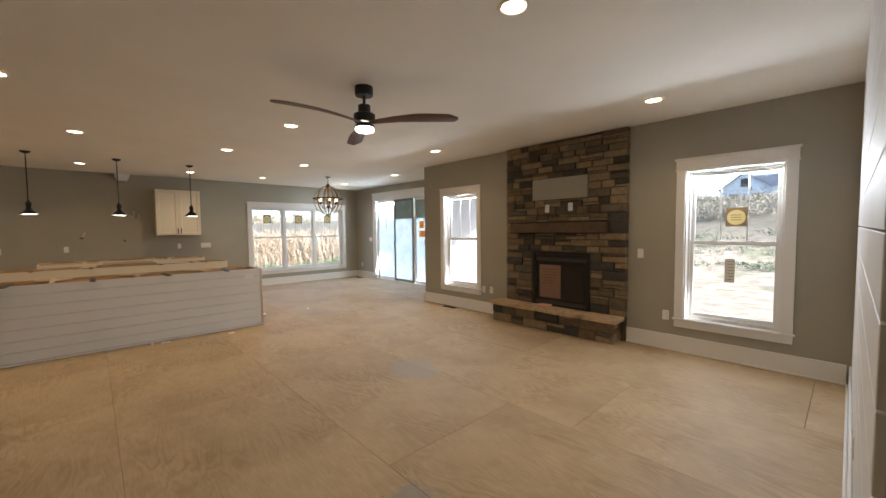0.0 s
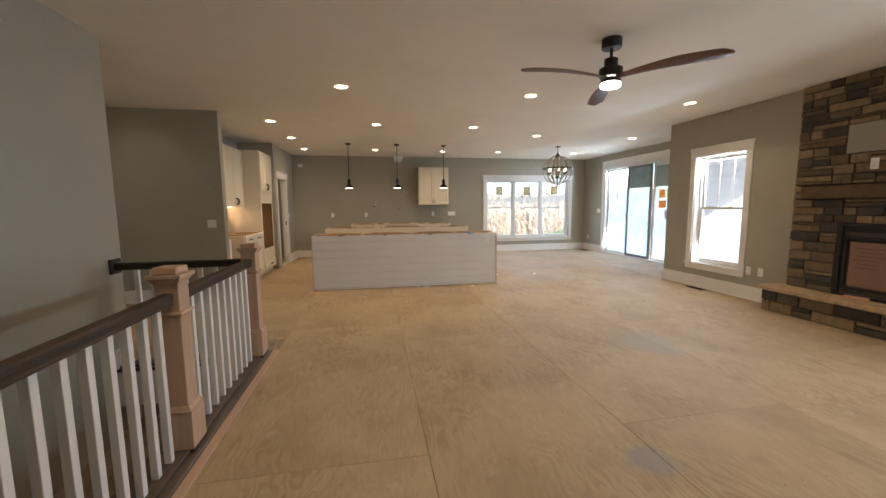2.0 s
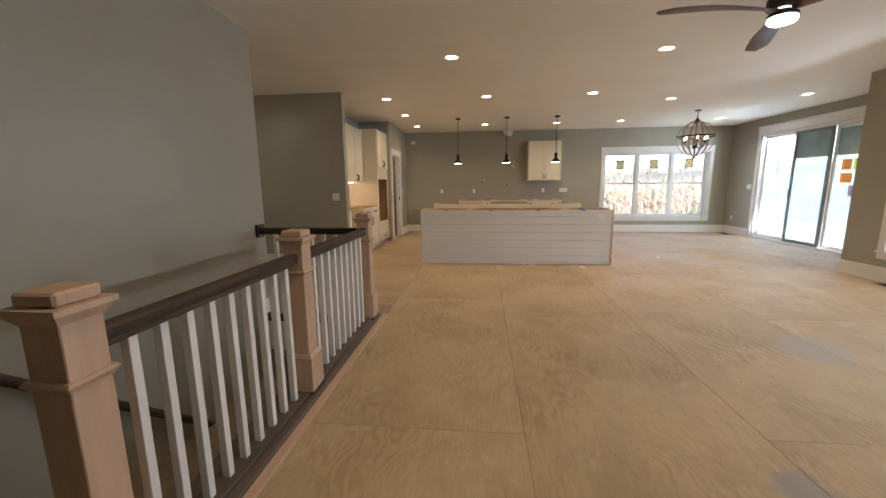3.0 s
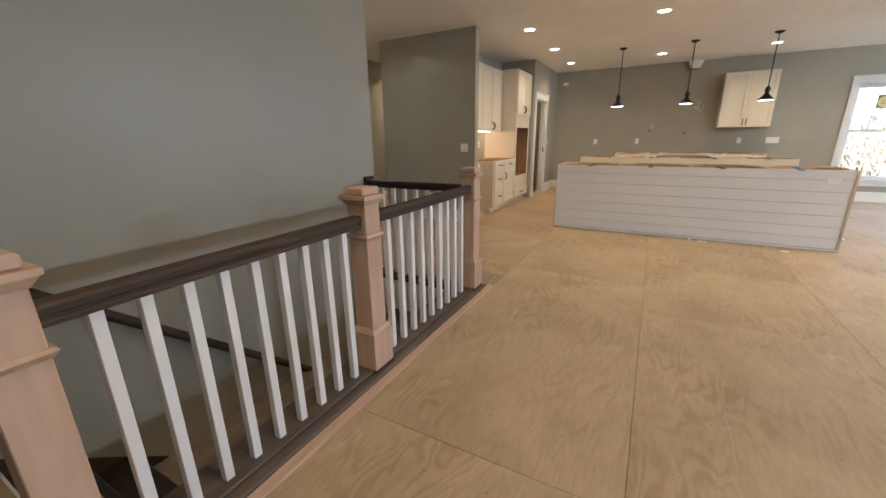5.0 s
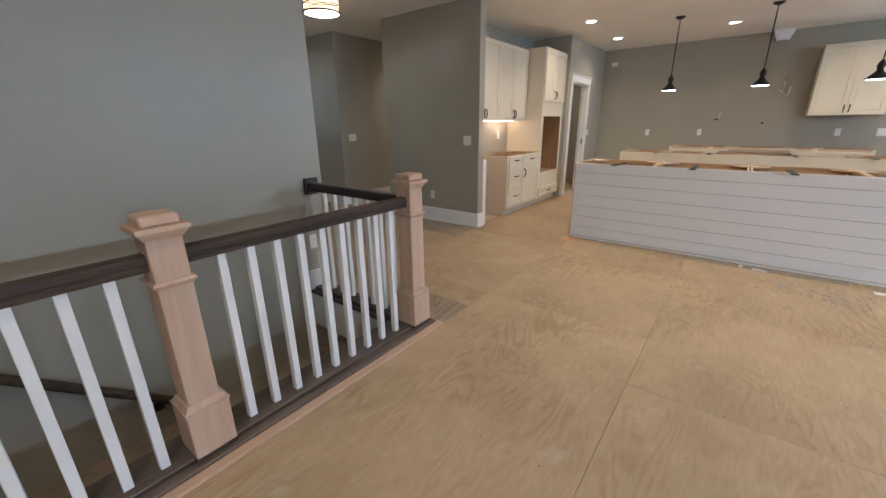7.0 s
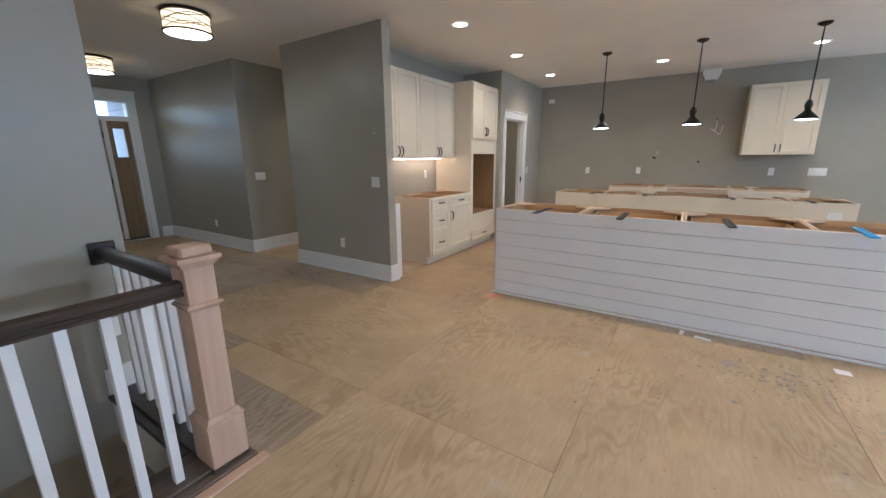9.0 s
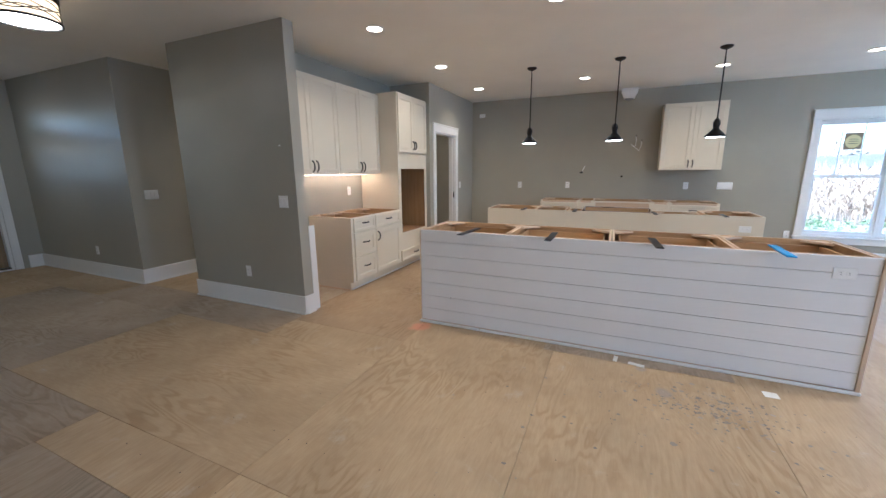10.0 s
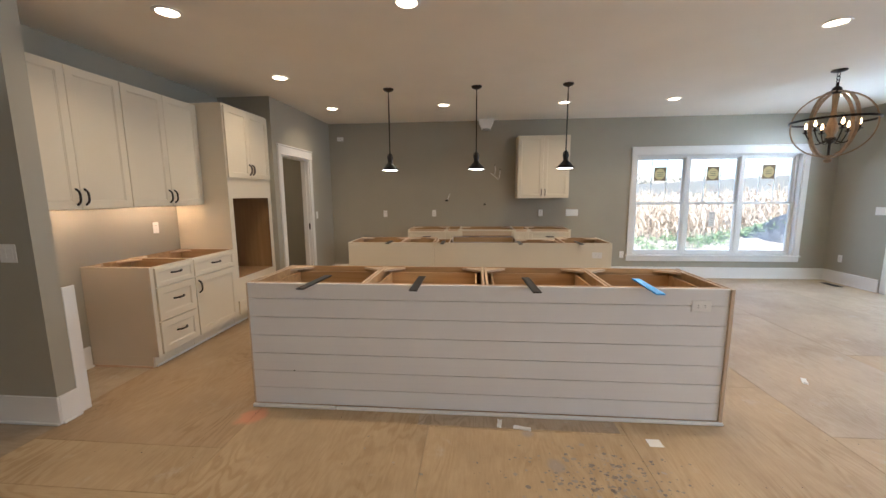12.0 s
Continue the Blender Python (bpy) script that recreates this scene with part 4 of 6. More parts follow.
for k in range(6):
    a = radians(60 * k + 12)
    ca, sa = math.cos(a), math.sin(a)
    pts = []
    for i in range(9):
        s = i / 8
        r = 0.04 + 0.165 * s
        pts.append((CX + r * ca, CY + r * sa, CZ - 0.16 - 0.05 * math.sin(s * math.pi) + 0.09 * s * s))
    arm = part("arm", tube(bmesh.new(), pts, 0.006, 8), BRONZE, ch, smooth=50)
    ax, ay = CX + 0.205 * ca, CY + 0.205 * sa
    part("drip_cup", lathe(bmesh.new(), [(0.0, 0), (0.012, 0), (0.028, 0.01), (0.029, 0.013), (0.011, 0.012), (0.011, 0.05), (0.0, 0.05)], (ax, ay, CZ - 0.072), 14, cap=False), BRONZE, arm, smooth=50)
    part("bulb", lathe(bmesh.new(), [(0.0, 0.0), (0.008, 0.0), (0.013, 0.022), (0.011, 0.04), (0.005, 0.058), (0.0, 0.068)], (ax, ay, CZ - 0.022), 14, cap=False), BULB, arm, "lit candle bulb", smooth=60)


# drum lights in the foyer
def drum(x, y):
    t = thing("flush_drum_light", (x, y, H), "flush drum ceiling light with woven dark metal bands, lit", "ceiling light", "foyer drum lights")
    part("top_plate", lathe(bmesh.new(), [(0.0, 0), (0.204, 0), (0.208, -0.004), (0.208, -0.026), (0.202, -0.03), (0.0, -0.03)], (x, y, H), 40, cap=False), BRONZE, t, smooth=35)
    part("drum_shade", lathe(bmesh.new(), [(0.194, -0.03), (0.194, -0.185), (0.19, -0.185), (0.19, -0.03)], (x, y, H), 40, cap=True), SHADE, t, "lit cream linen drum", smooth=35)
    part("diffuser", lathe(bmesh.new(), [(0.0, -0.188), (0.19, -0.186), (0.19, -0.180), (0.0, -0.180)], (x, y, H), 40, cap=False), DIFF, t, "lit white diffuser")
    part("bottom_ring", band(bmesh.new(), x, y, H - 0.186, 0.202, 0.016, 0.014), BRONZE, t, smooth=35)
    part("end_knob", lathe(bmesh.new(), [(0.0, -0.20), (0.008, -0.198), (0.008, -0.186), (0.0, -0.186)], (x, y, H), 10, cap=False), BRONZE, t)
    for k in range(6):
        bm = bmesh.new()
        pts = []
        for i in range(48):
            a = 2 * math.pi * i / 48
            z = -0.055 - 0.019 * k + (0.022 + 0.006 * (k % 2)) * math.sin(a * (2 if k % 2 else 3) + 1.7 * k)
            z = max(-0.168, min(-0.036, z))
            pts.append((x + 0.201 * math.cos(a), y + 0.201 * math.sin(a), H + z))
        part("woven_band", tube(bm, pts, 0.0036, 4, closed=True), BRONZE, t)


drum(-3.60, 5.30)
drum(-6.34, 5.38)


# ---- kitchen ----
def pull(M, u, v, z, length, upright, parent):
    """Arched dark pull with two feet."""
    pts = []
    for i in range(9):
        s = i / 8 - 0.5
        d = -0.028 * (1 - (2 * s) ** 4) - 0.004
        pts.append(M(u, v + d, z + s * length) if upright else M(u + s * length, v + d, z))
    bm = tube(bmesh.new(), pts, 0.0078, 6)
    for s in (-0.5, 0.5):
        c = (u, z + s * length) if upright else (u + s * length, z)
        mb(bm, M, c[0] - 0.008, c[0] + 0.008, v - 0.008, v, c[1] - 0.008, c[1] + 0.008, bev=0.002)
    return part("handle", bm, BRONZE, parent, "dark bronze arched pull", smooth=50)


def shaker(M, u0, u1, z0, z1, parent, name="door", handle=None, rail=0.058):
    """A shaker front, 20 mm thick, standing before the face."""
    g = 0.0016
    u0, u1, z0, z1 = u0 + g, u1 - g, z0 + g, z1 - g
    bm = bmesh.new()
    rail = 0.034 if z1 - z0 < 0.19 else rail
    rings = []
    for e, v in ((0.0, 0.0), (0.0, -0.018), (0.002, -0.020), (rail, -0.020), (rail + 0.003, -0.0155), (rail + 0.008, -0.015), (rail + 0.010, -0.0115)):
        rings.append([bm.verts.new(M(a, v, c)) for a, c in ((u0 + e, z0 + e), (u1 - e, z0 + e), (u1 - e, z1 - e), (u0 + e, z1 - e))])
    bm.faces.new(rings[0]), bm.faces.new(rings[-1])
    for p, q in zip(rings, rings[1:]):
        for k in range(4):
            bm.faces.new((p[k], p[(k + 1) % 4], q[(k + 1) % 4], q[k]))
    bmesh.ops.recalc_face_normals(bm, faces=bm.faces)
    d = part(name, bm, CABINET, parent)
    if handle:
        hu, hz, ln, up = handle
        pull(M, hu, -0.020, hz, ln, up, d)
    return d


def open_box(M, u0, u1, depth, z0, z1, parent, brace=True, inner=BIRCH, back=True, strips=0.019):
    """Cabinet carcass with no worktop: sides, bottom, back, top rails and corner blocks."""
    w = 0.018
    part("side_panel", nb(M, u0, u0 + w, 0, depth, z0, z1, bev=0.001), inner, parent)
    part("side_panel", nb(M, u1 - w, u1, 0, depth, z0, z1, bev=0.001), inner, parent)
    part("bottom_panel", nb(M, u0 + w, u1 - w, 0, depth, z0 + 0.1, z0 + 0.118), inner, parent)
    if back:
        part("back_panel", nb(M, u0 + w, u1 - w, depth - 0.018, depth, z0 + 0.118, z1, bev=0.001), inner, parent)
    part("front_rail", nb(M, u0 + w, u1 - w, 0.0, strips, z1 - 0.10, z1, bev=0.001), PALEX, parent, "pale raw edge rail")
    for a in (u0, u1 - w):
        part("edge_band", nb(M, a + 0.001, a + w - 0.001, 0.001, depth - 0.001, z1, z1 + 0.0012), PALEX, parent, "pale raw top edge")
    part("shelf", nb(M, u0 + w, u1 - w, strips, depth - 0.018, z1 - 0.46, z1 - 0.445), inner, parent)
    if brace:
        for sv in (1,):
            for su in (0, 1):
                bm = bmesh.new()
                cu = u0 + w if su == 0 else u1 - w
                cv = strips if sv == 0 else depth - 0.018
                du, dv = (0.15 if su == 0 else -0.15), (0.12 if sv == 0 else -0.12)
                tri = [(cu, cv), (cu + du, cv), (cu, cv + dv)]
                vs = [bm.verts.new(M(a, b, z)) for z in (z1 - 0.02, z1 - 0.004) for a, b in tri]
                bm.faces.new(vs[:3]), bm.faces.new(vs[3:])
                for i in range(3):
                    j = (i + 1) % 3
                    bm.faces.new((vs[i], vs[j], vs[j + 3], vs[i + 3]))
                part("corner_block", bm, PALEX, parent, "pale corner block")


# front island: shiplap front, four open carcasses behind it
IX0, IX1, IY0, IY1, IZ = -1.03, 2.095, 6.76, 7.43, 0.892
M = face_n(IY0)
cuts = (IX0 + 0.03, -0.225, 0.585, 1.365, IX1 - 0.028)
for a, b in zip(cuts, cuts[1:]):
    c = thing("base_cabinet", ((a + b) / 2, 7.1, 0), "open-topped island base cabinet awaiting its worktop", "cabinet", "front island cabinets")
    Mi = face_n(IY0 + 0.03)
    open_box(Mi, a + 0.004, b - 0.004, IY1 - IY0 - 0.05, 0.0, IZ - 0.002, c)
    bm = bmesh.new()
    for q in ((a + 0.055, a + 0.068, 0.13, 0.58), (b - 0.068, b - 0.055, 0.13, 0.58), (a + 0.068, b - 0.068, 0.13, 0.143), (a + 0.068, b - 0.068, 0.567, 0.58)):
        mb(bm, Mi, *q, 0.73, 0.85, bev=0.001)
    mb(bm, Mi, a + 0.068, b - 0.068, 0.143, 0.567, 0.735, 0.743)
    part("drawer_box", bm, BIRCH, c, "raw birch drawer box")
    Mb = face_s(IY1)
    shaker(Mb, a + 0.004, (a + b) / 2, 0.12, 0.70, c)
    shaker(Mb, (a + b) / 2, b - 0.004, 0.12, 0.70, c)
    shaker(Mb, a + 0.004, b - 0.004, 0.71, 0.86, c, "drawer")
ship = thing("shiplap_panel", ((IX0 + IX1) / 2, IY0, 0), "white shiplap board front of the island, raw wood ends", "panel")
zs = (0.024, 0.142, 0.267, 0.394, 0.523, 0.654, 0.784, 0.892)
for a, b in zip(zs, zs[1:]):
    part("plank", nb(M, IX0 + 0.004, IX1 - 0.024, 0.0, 0.02, a + 0.0019, b - 0.0018, bev=0.0013), SHIP, ship)
part("backer", nb(M, IX0 + 0.004, IX1 - 0.024, 0.0205, 0.029, 0.0, IZ), RAWX, ship)
part("edge_strip", nb(M, IX1 - 0.0235, IX1, -0.010, 0.03, 0.0, IZ - 0.001, bev=0.002), PALEZ, ship, "raw pale wood corner strip")
part("edge_strip", nb(M, IX0 - 0.006, IX0 + 0.0035, -0.002, 0.03, 0.0, IZ - 0.001, bev=0.001), PALEZ, ship, "raw pale wood corner strip")
bm = nb(M, IX0 - 0.012, -0.445, -0.024, -0.0005, 0.0, 0.022, bev=0.004)
part("base_strip", bm, TRIM, ship)
part("base_strip", nb(M, -0.438, IX1 + 0.004, -0.022, -0.0005, 0.0, 0.021, bev=0.004), TRIM, ship)
part("end_panel", bx(IX0 - 0.006, IX0 + 0.012, IY0 + 0.0305, IY1, 0, IZ - 0.001), PALEZ, ship)
part("end_panel", bx(IX1 - 0.012, IX1, IY0 + 0.0305, IY1, 0, IZ - 0.001), PALEZ, ship)
part("nail_hole", lathe(bmesh.new(), [(0.0, 0), (0.005, 0.0), (0.005, 0.004), (0, 0.004)], (-0.73, IY0 - 0.001, 0.27), 8, cap=False), SLOT, ship)


def bracket(x, y, z, skew, mat, label):
    """Flat steel support bar lying on the cabinets and reaching out in front."""
    bm = bmesh.new()
    box(bm, -0.026, 0.026, -0.235, 0.17, 0, 0.009, bev=0.0015)
    bmesh.ops.rotate(bm, verts=bm.verts, cent=(0, 0, 0), matrix=Matrix.Rotation(radians(skew), 3, "Z"))
    bmesh.ops.translate(bm, verts=bm.verts, vec=(x, y, z))
    solo("support_bracket", bm, mat, label, "bracket", "worktop brackets", at=(x, y, z))


for x, sk, mt in ((-0.56, -4, STEEL), (0.14, 0, STEEL), (0.875, 3, STEEL), (1.60, -3, BLUEFILM)):
    bracket(x, IY0 + 0.07, IZ - 0.001, sk, mt, "flat steel worktop bracket with blue film still on" if mt == BLUEFILM else "flat dark steel worktop bracket lying on the cabinet edge")

# second island
JX0, JX1, JY0, JY1, JZ = -1.07, 2.13, 8.98, 9.62, 0.887
M = face_n(JY0)
cuts = (JX0, -0.41, 0.0, 0.19, 1.05, 1.59, JX1)
for i, (a, b) in enumerate(zip(cuts, cuts[1:])):
    c = thing("base_cabinet", ((a + b) / 2, 9.3, 0), "cream open-topped cabinet of the second island", "cabinet", "second island cabinets")
    sink = i == 3
    open_box(face_n(JY0 + 0.02), a + 0.001, b - 0.001, JY1 - JY0 - 0.04, 0.0, JZ - (0.03 if i in (2, 4) else 0.002), c, brace=b - a > 0.3 and not sink)
    shaker(face_s(JY1), a + 0.003, b - 0.003, 0.12, 0.86 if not sink else 0.6, c)
bp = thing("back_panel", ((JX0 + JX1) / 2, JY0, 0), "smooth cream back panels of the second island", "panel")
part("panel", nb(M, JX0 - 0.008, 0.0, 0.0, 0.019, 0, JZ, bev=0.001), CABINET, bp)
part("panel", nb(M, 0.002, JX1 + 0.008, 0.0, 0.019, 0, JZ, bev=0.001), CABINET, bp)
part("end_panel", bx(JX0 - 0.008, JX0 - 0.001, JY0 + 0.0195, JY1, 0, JZ), CABINET, bp)
part("end_panel", bx(JX1 + 0.001, JX1 + 0.008, JY0 + 0.0195, JY1, 0, JZ), CABINET, bp)
sk = thing("sink", (0.62, 9.3, 0.8), "apron-front stainless sink set in the island cabinets", "sink")
bm = bmesh.new()
for q in ((0.20, 1.04, 9.02, 9.035), (0.20, 1.04, 9.60, 9.66), (0.20, 0.215, 9.035, 9.60), (1.025, 1.04, 9.035, 9.60)):
    box(bm, q[0], q[1], q[2], q[3], 0.66, 0.893, bev=0.006)
box(bm, 0.215, 1.025, 9.035, 9.60, 0.66, 0.672)
part("basin", bm, paint("brushed_stainless", (0.30, 0.25, 0.22), 0.28, 0.1, 60, 0.1, 0.9), sk)
for x in (-0.55, 0.12, 1.05, 1.75):
    bm = bx(x - 0.022, x + 0.022, JY0 - 0.14, JY0 + 0.15, JZ, JZ + 0.008, bev=0.0015)
    solo("support_bracket", bm, STEEL, "flat dark steel worktop bracket lying on the cabinet edge", "bracket", "worktop brackets", at=(x, JY0, JZ))

# cabinets along the kitchen wall
KY = 10.62
M = face_n(KY)
cuts = (-0.61, 0.034, 0.268, 1.143, 1.388, 2.05)
for i, (a, b) in enumerate(zip(cuts, cuts[1:])):
    c = thing("base_cabinet", ((a + b) / 2, 10.9, 0), "cream base cabinet along the kitchen wall, no worktop yet", "cabinet", "wall base cabinets")
    open_box(M, a + 0.001, b - 0.001, YN - KY - 0.005, 0.0, 0.9, c, brace=b - a > 0.4)
    part("face_frame", nb(M, a, a + 0.035, -0.012, 0, 0.1, 0.9), CABINET, c)
    part("face_frame", nb(M, b - 0.035, b, -0.012, 0, 0.1, 0.9), CABINET, c)
    part("toe_board", nb(M, a, b, 0.0, 0.012, 0.0, 0.1), CABINET, c)
    Mo = face_n(KY - 0.012)
    if i == 2:
        part("top_rail", nb(M, a + 0.035, b - 0.035, -0.012, 0, 0.875, 0.9), CABINET, c)
        part("mid_rail", nb(M, a + 0.035, b - 0.035, -0.012, 0, 0.62, 0.68), CABINET, c)
        shaker(Mo, a + 0.02, (a + b) / 2, 0.12, 0.62, c, "door", ((a + b) / 2 - 0.04, 0.54, 0.11, True))
        shaker(Mo, (a + b) / 2, b - 0.02, 0.12, 0.62, c, "door", ((a + b) / 2 + 0.04, 0.54, 0.11, True))
        part("opening_back", nb(M, a + 0.035, b - 0.035, 0.05, 0.06, 0.68, 0.88), DARKPLY, c)
    elif b - a < 0.4:
        shaker(Mo, a + 0.008, b - 0.008, 0.12, 0.87, c, "door")
    else:
        shaker(Mo, a + 0.012, b - 0.012, 0.71, 0.87, c, "drawer", ((a + b) / 2, 0.79, 0.12, False))
        shaker(Mo, a + 0.012, b - 0.012, 0.42, 0.70, c, "drawer", ((a + b) / 2, 0.60, 0.12, False))
        shaker(Mo, a + 0.012, b - 0.012, 0.12, 0.41, c, "drawer", ((a + b) / 2, 0.31, 0.12, False))

# wall cabinet over them
c = thing("wall_cabinet", (1.635, YN, 1.4), "cream shaker two-door wall cabinet", "cabinet")
M = face_n(YN - 0.33)
part("body", nb(M, 1.21, 2.06, 0.0, 0.328, 1.402, 2.425, bev=0.002), CABINET, c)
shaker(M, 1.215, 1.635, 1.405, 2.42, c, "door", (1.605, 1.50, 0.10, True))
shaker(M, 1.635, 2.055, 1.405, 2.42, c, "door", (1.665, 1.50, 0.10, True))

# range hood duct stub high on the wall
d = thing("vent_duct", (0.69, YN, 2.6), "white sheet-metal vent duct stub at the top of the wall", "vent duct")
bm = bmesh.new()
sec = [(0.125, 0.0, 2.735, 0.2), (0.125, 0.0, 2.69, 0.2), (0.085, 0.0, 2.60, 0.16), (0.08, 0.0, 2.585, 0.16)]
rows = []
for hw, _, z, dp in sec:
    rows.append([bm.verts.new(p) for p in ((0.69 - hw, YN - dp, z), (0.69 + hw, YN - dp, z), (0.69 + hw, YN - 0.002, z), (0.69 - hw, YN - 0.002, z))])
for a, b in zip(rows, rows[1:]):
    for i in range(4):
        bm.faces.new((a[i], a[(i + 1) % 4], b[(i + 1) % 4], b[i]))
bm.faces.new(rows[0]), bm.faces.new(rows[-1])
part("hood_body", bm, PLASTIC, d)
part("collar", lathe(bmesh.new(), [(0.0, 0), (0.062, 0), (0.062, -0.02), (0.055, -0.02), (0.0, -0.012)], (0.69, YN - 0.08, 2.586), 20, cap=False), paint("galvanised", (0.35, 0.35, 0.34), 0.4, 0.1, 40, 0.1, 0.8), d, smooth=40)


# west run: uppers, base with open top, tall oven cabinet
M = face_w(-2.50)
for a, b in ((6.60, 7.48), (7.48, 8.362)):
    c = thing("wall_cabinet", (-2.66, (a + b) / 2, 1.37), "tall cream shaker wall cabinet with two doors", "cabinet", "upper cabinets")
    part("body", nb(M, a + 0.001, b - 0.001, 0.0, 0.329, 1.38, 2.44, bev=0.002), CABINET, c)
    m = (a + b) / 2
    shaker(M, a + 0.002, m, 1.382, 2.438, c, "door", (m - 0.032, 1.475, 0.115, True))
    shaker(M, m, b - 0.002, 1.382, 2.438, c, "door", (m + 0.032, 1.475, 0.115, True))
    part("light_strip", nb(M, a + 0.06, b - 0.06, 0.20, 0.216, 1.3762, 1.3798), STRIP, c, "lit under-cabinet strip")
M = face_w(-2.20)
c = thing("base_cabinet", (-2.5, 7.5, 0), "cream open-topped base cabinet with three drawers", "cabinet", "west base cabinets")
open_box(M, 7.272, 7.732, 0.625, 0.0999, 0.884, c)
part("end_panel", mb(nb(M, 7.254, 7.2715, 0.0, 0.628, 0.1, 0.884, bev=0.001), M, 7.254, 7.2715, 0.055, 0.628, 0.0, 0.1), TANPANEL, c, "unpainted tan end panel")
part("face", nb(M, 7.254, 7.732, -0.004, -0.0005, 0.1, 0.884), CABINET, c)
part("toe_board", nb(M, 7.272, 7.732, 0.055, 0.067, 0.0, 0.0995), CABINET, c)
for lo, hi in ((0.115, 0.40), (0.405, 0.70), (0.705, 0.872)):
    shaker(face_w(-2.196), 7.29, 7.728, lo, hi, c, "drawer", (7.51, (lo + hi) / 2 + 0.02, 0.11, False))
c = thing("base_cabinet", (-2.5, 8.0, 0), "cream open-topped base cabinet with a drawer and a door", "cabinet", "west base cabinets")
open_box(M, 7.734, 8.362, 0.625, 0.0999, 0.884, c)
part("face", nb(M, 7.734, 8.362, -0.004, -0.0005, 0.1, 0.884), CABINET, c)
part("toe_board", nb(M, 7.734, 8.362, 0.055, 0.067, 0.0, 0.0995), CABINET, c)
shaker(face_w(-2.196), 7.738, 8.345, 0.705, 0.872, c, "drawer", (8.04, 0.80, 0.12, False))
shaker(face_w(-2.196), 7.738, 8.345, 0.115, 0.70, c, "door", (7.775, 0.60, 0.115, True))

c = thing("oven_cabinet", (-2.5, 8.8, 0), "tall cream oven cabinet, oven opening still empty", "cabinet")
T0, T1, TD = 8.366, 9.235, 0.625
part("side_panel", mb(nb(M, T0, T0 + 0.019, 0, TD, 0.1, 2.465, bev=0.001), M, T0, T0 + 0.019, 0.068, TD, 0.0, 0.1), CABINET, c)
part("side_panel", mb(nb(M, T1 - 0.019, T1, 0, TD, 0.1, 2.465, bev=0.001), M, T1 - 0.019, T1, 0.068, TD, 0.0, 0.1), CABINET, c)
bm = bmesh.new()
for q in ((T0, T0 + 0.07, 0.1, 2.465), (T1 - 0.07, T1, 0.1, 2.465), (T0 + 0.07, T1 - 0.07, 1.447, 1.67), (T0 + 0.07, T1 - 0.07, 0.28, 0.535), (T0 + 0.07, T1 - 0.07, 0.1, 0.28), (T0 + 0.07, T1 - 0.07, 1.67, 2.465)):
    mb(bm, M, q[0], q[1], -0.004, -0.0005, q[2], q[3])
part("face_frame", bm, CABINET, c)
part("top_panel", nb(M, T0 + 0.019, T1 - 0.019, 0.019, TD, 2.445, 2.465), CABINET, c)
bm = bmesh.new()
mb(bm, M, T0 + 0.02, T1 - 0.02, TD - 0.02, TD, 0.5, 1.48)
mb(bm, M, T0 + 0.02, T1 - 0.02, 0.02, TD - 0.021, 0.515, 0.53)
mb(bm, M, T0 + 0.02, T1 - 0.02, 0.02, TD - 0.021, 1.45, 1.465)
mb(bm, M, T0 + 0.0195, T0 + 0.03, 0.0, TD - 0.021, 0.53, 1.45)
mb(bm, M, T1 - 0.03, T1 - 0.0195, 0.0, TD - 0.021, 0.53, 1.45)
part("oven_niche", bm, DARKPLY, c, "bare brown plywood lining of the oven opening")
part("toe_board", nb(M, T0, T1, 0.055, 0.067, 0.0, 0.0995), CABINET, c)
Mo = face_w(-2.196)
shaker(Mo, T0 + 0.012, (T0 + T1) / 2, 1.675, 2.445, c, "door", ((T0 + T1) / 2 - 0.03, 1.78, 0.115, True))
shaker(Mo, (T0 + T1) / 2, T1 - 0.012, 1.675, 2.445, c, "door", ((T0 + T1) / 2 + 0.03, 1.78, 0.115, True))
shaker(Mo, T0 + 0.012, T1 - 0.012, 0.115, 0.275, c, "drawer", ((T0 + T1) / 2, 0.20, 0.12, False))
solo("trim_strip", bx(-2.825, -2.26, 7.243, 7.2535, 0.0, 0.016, bev=0.002), RAWX, "thin raw wood strip along the cabinet end", "trim", kind="structure")
bm = bx(-2.2545, -2.241, 7.275, 9.24, 0.0, 0.018, bev=0.003)
solo("trim_shoe", bm, TRIM, "white shoe strip along the cabinet bases", "trim", kind="structure")
# loose trim board leaning in the gap beside the partition
solo("trim_offcut", bx(-2.206, -2.191, 6.575, 6.655, 0.0, 0.885, bev=0.002), TRIM, "loose white trim offcut standing against the wall end", "trim board", at=(-2.2, 6.6, 0))


# ---- fireplace ----
SX = 5.125          # face of the stones
fp = thing("fireplace", (XE, 3.32, 0), "floor-to-ceiling ledge stone fireplace with raised hearth", "fireplace", kind="structure")
part("mortar_bed", bx(SX + 0.018, XE - 0.001, 2.385, 4.262, 0.0, H - 0.001), MORTAR, fp)
rng = random.Random(7)


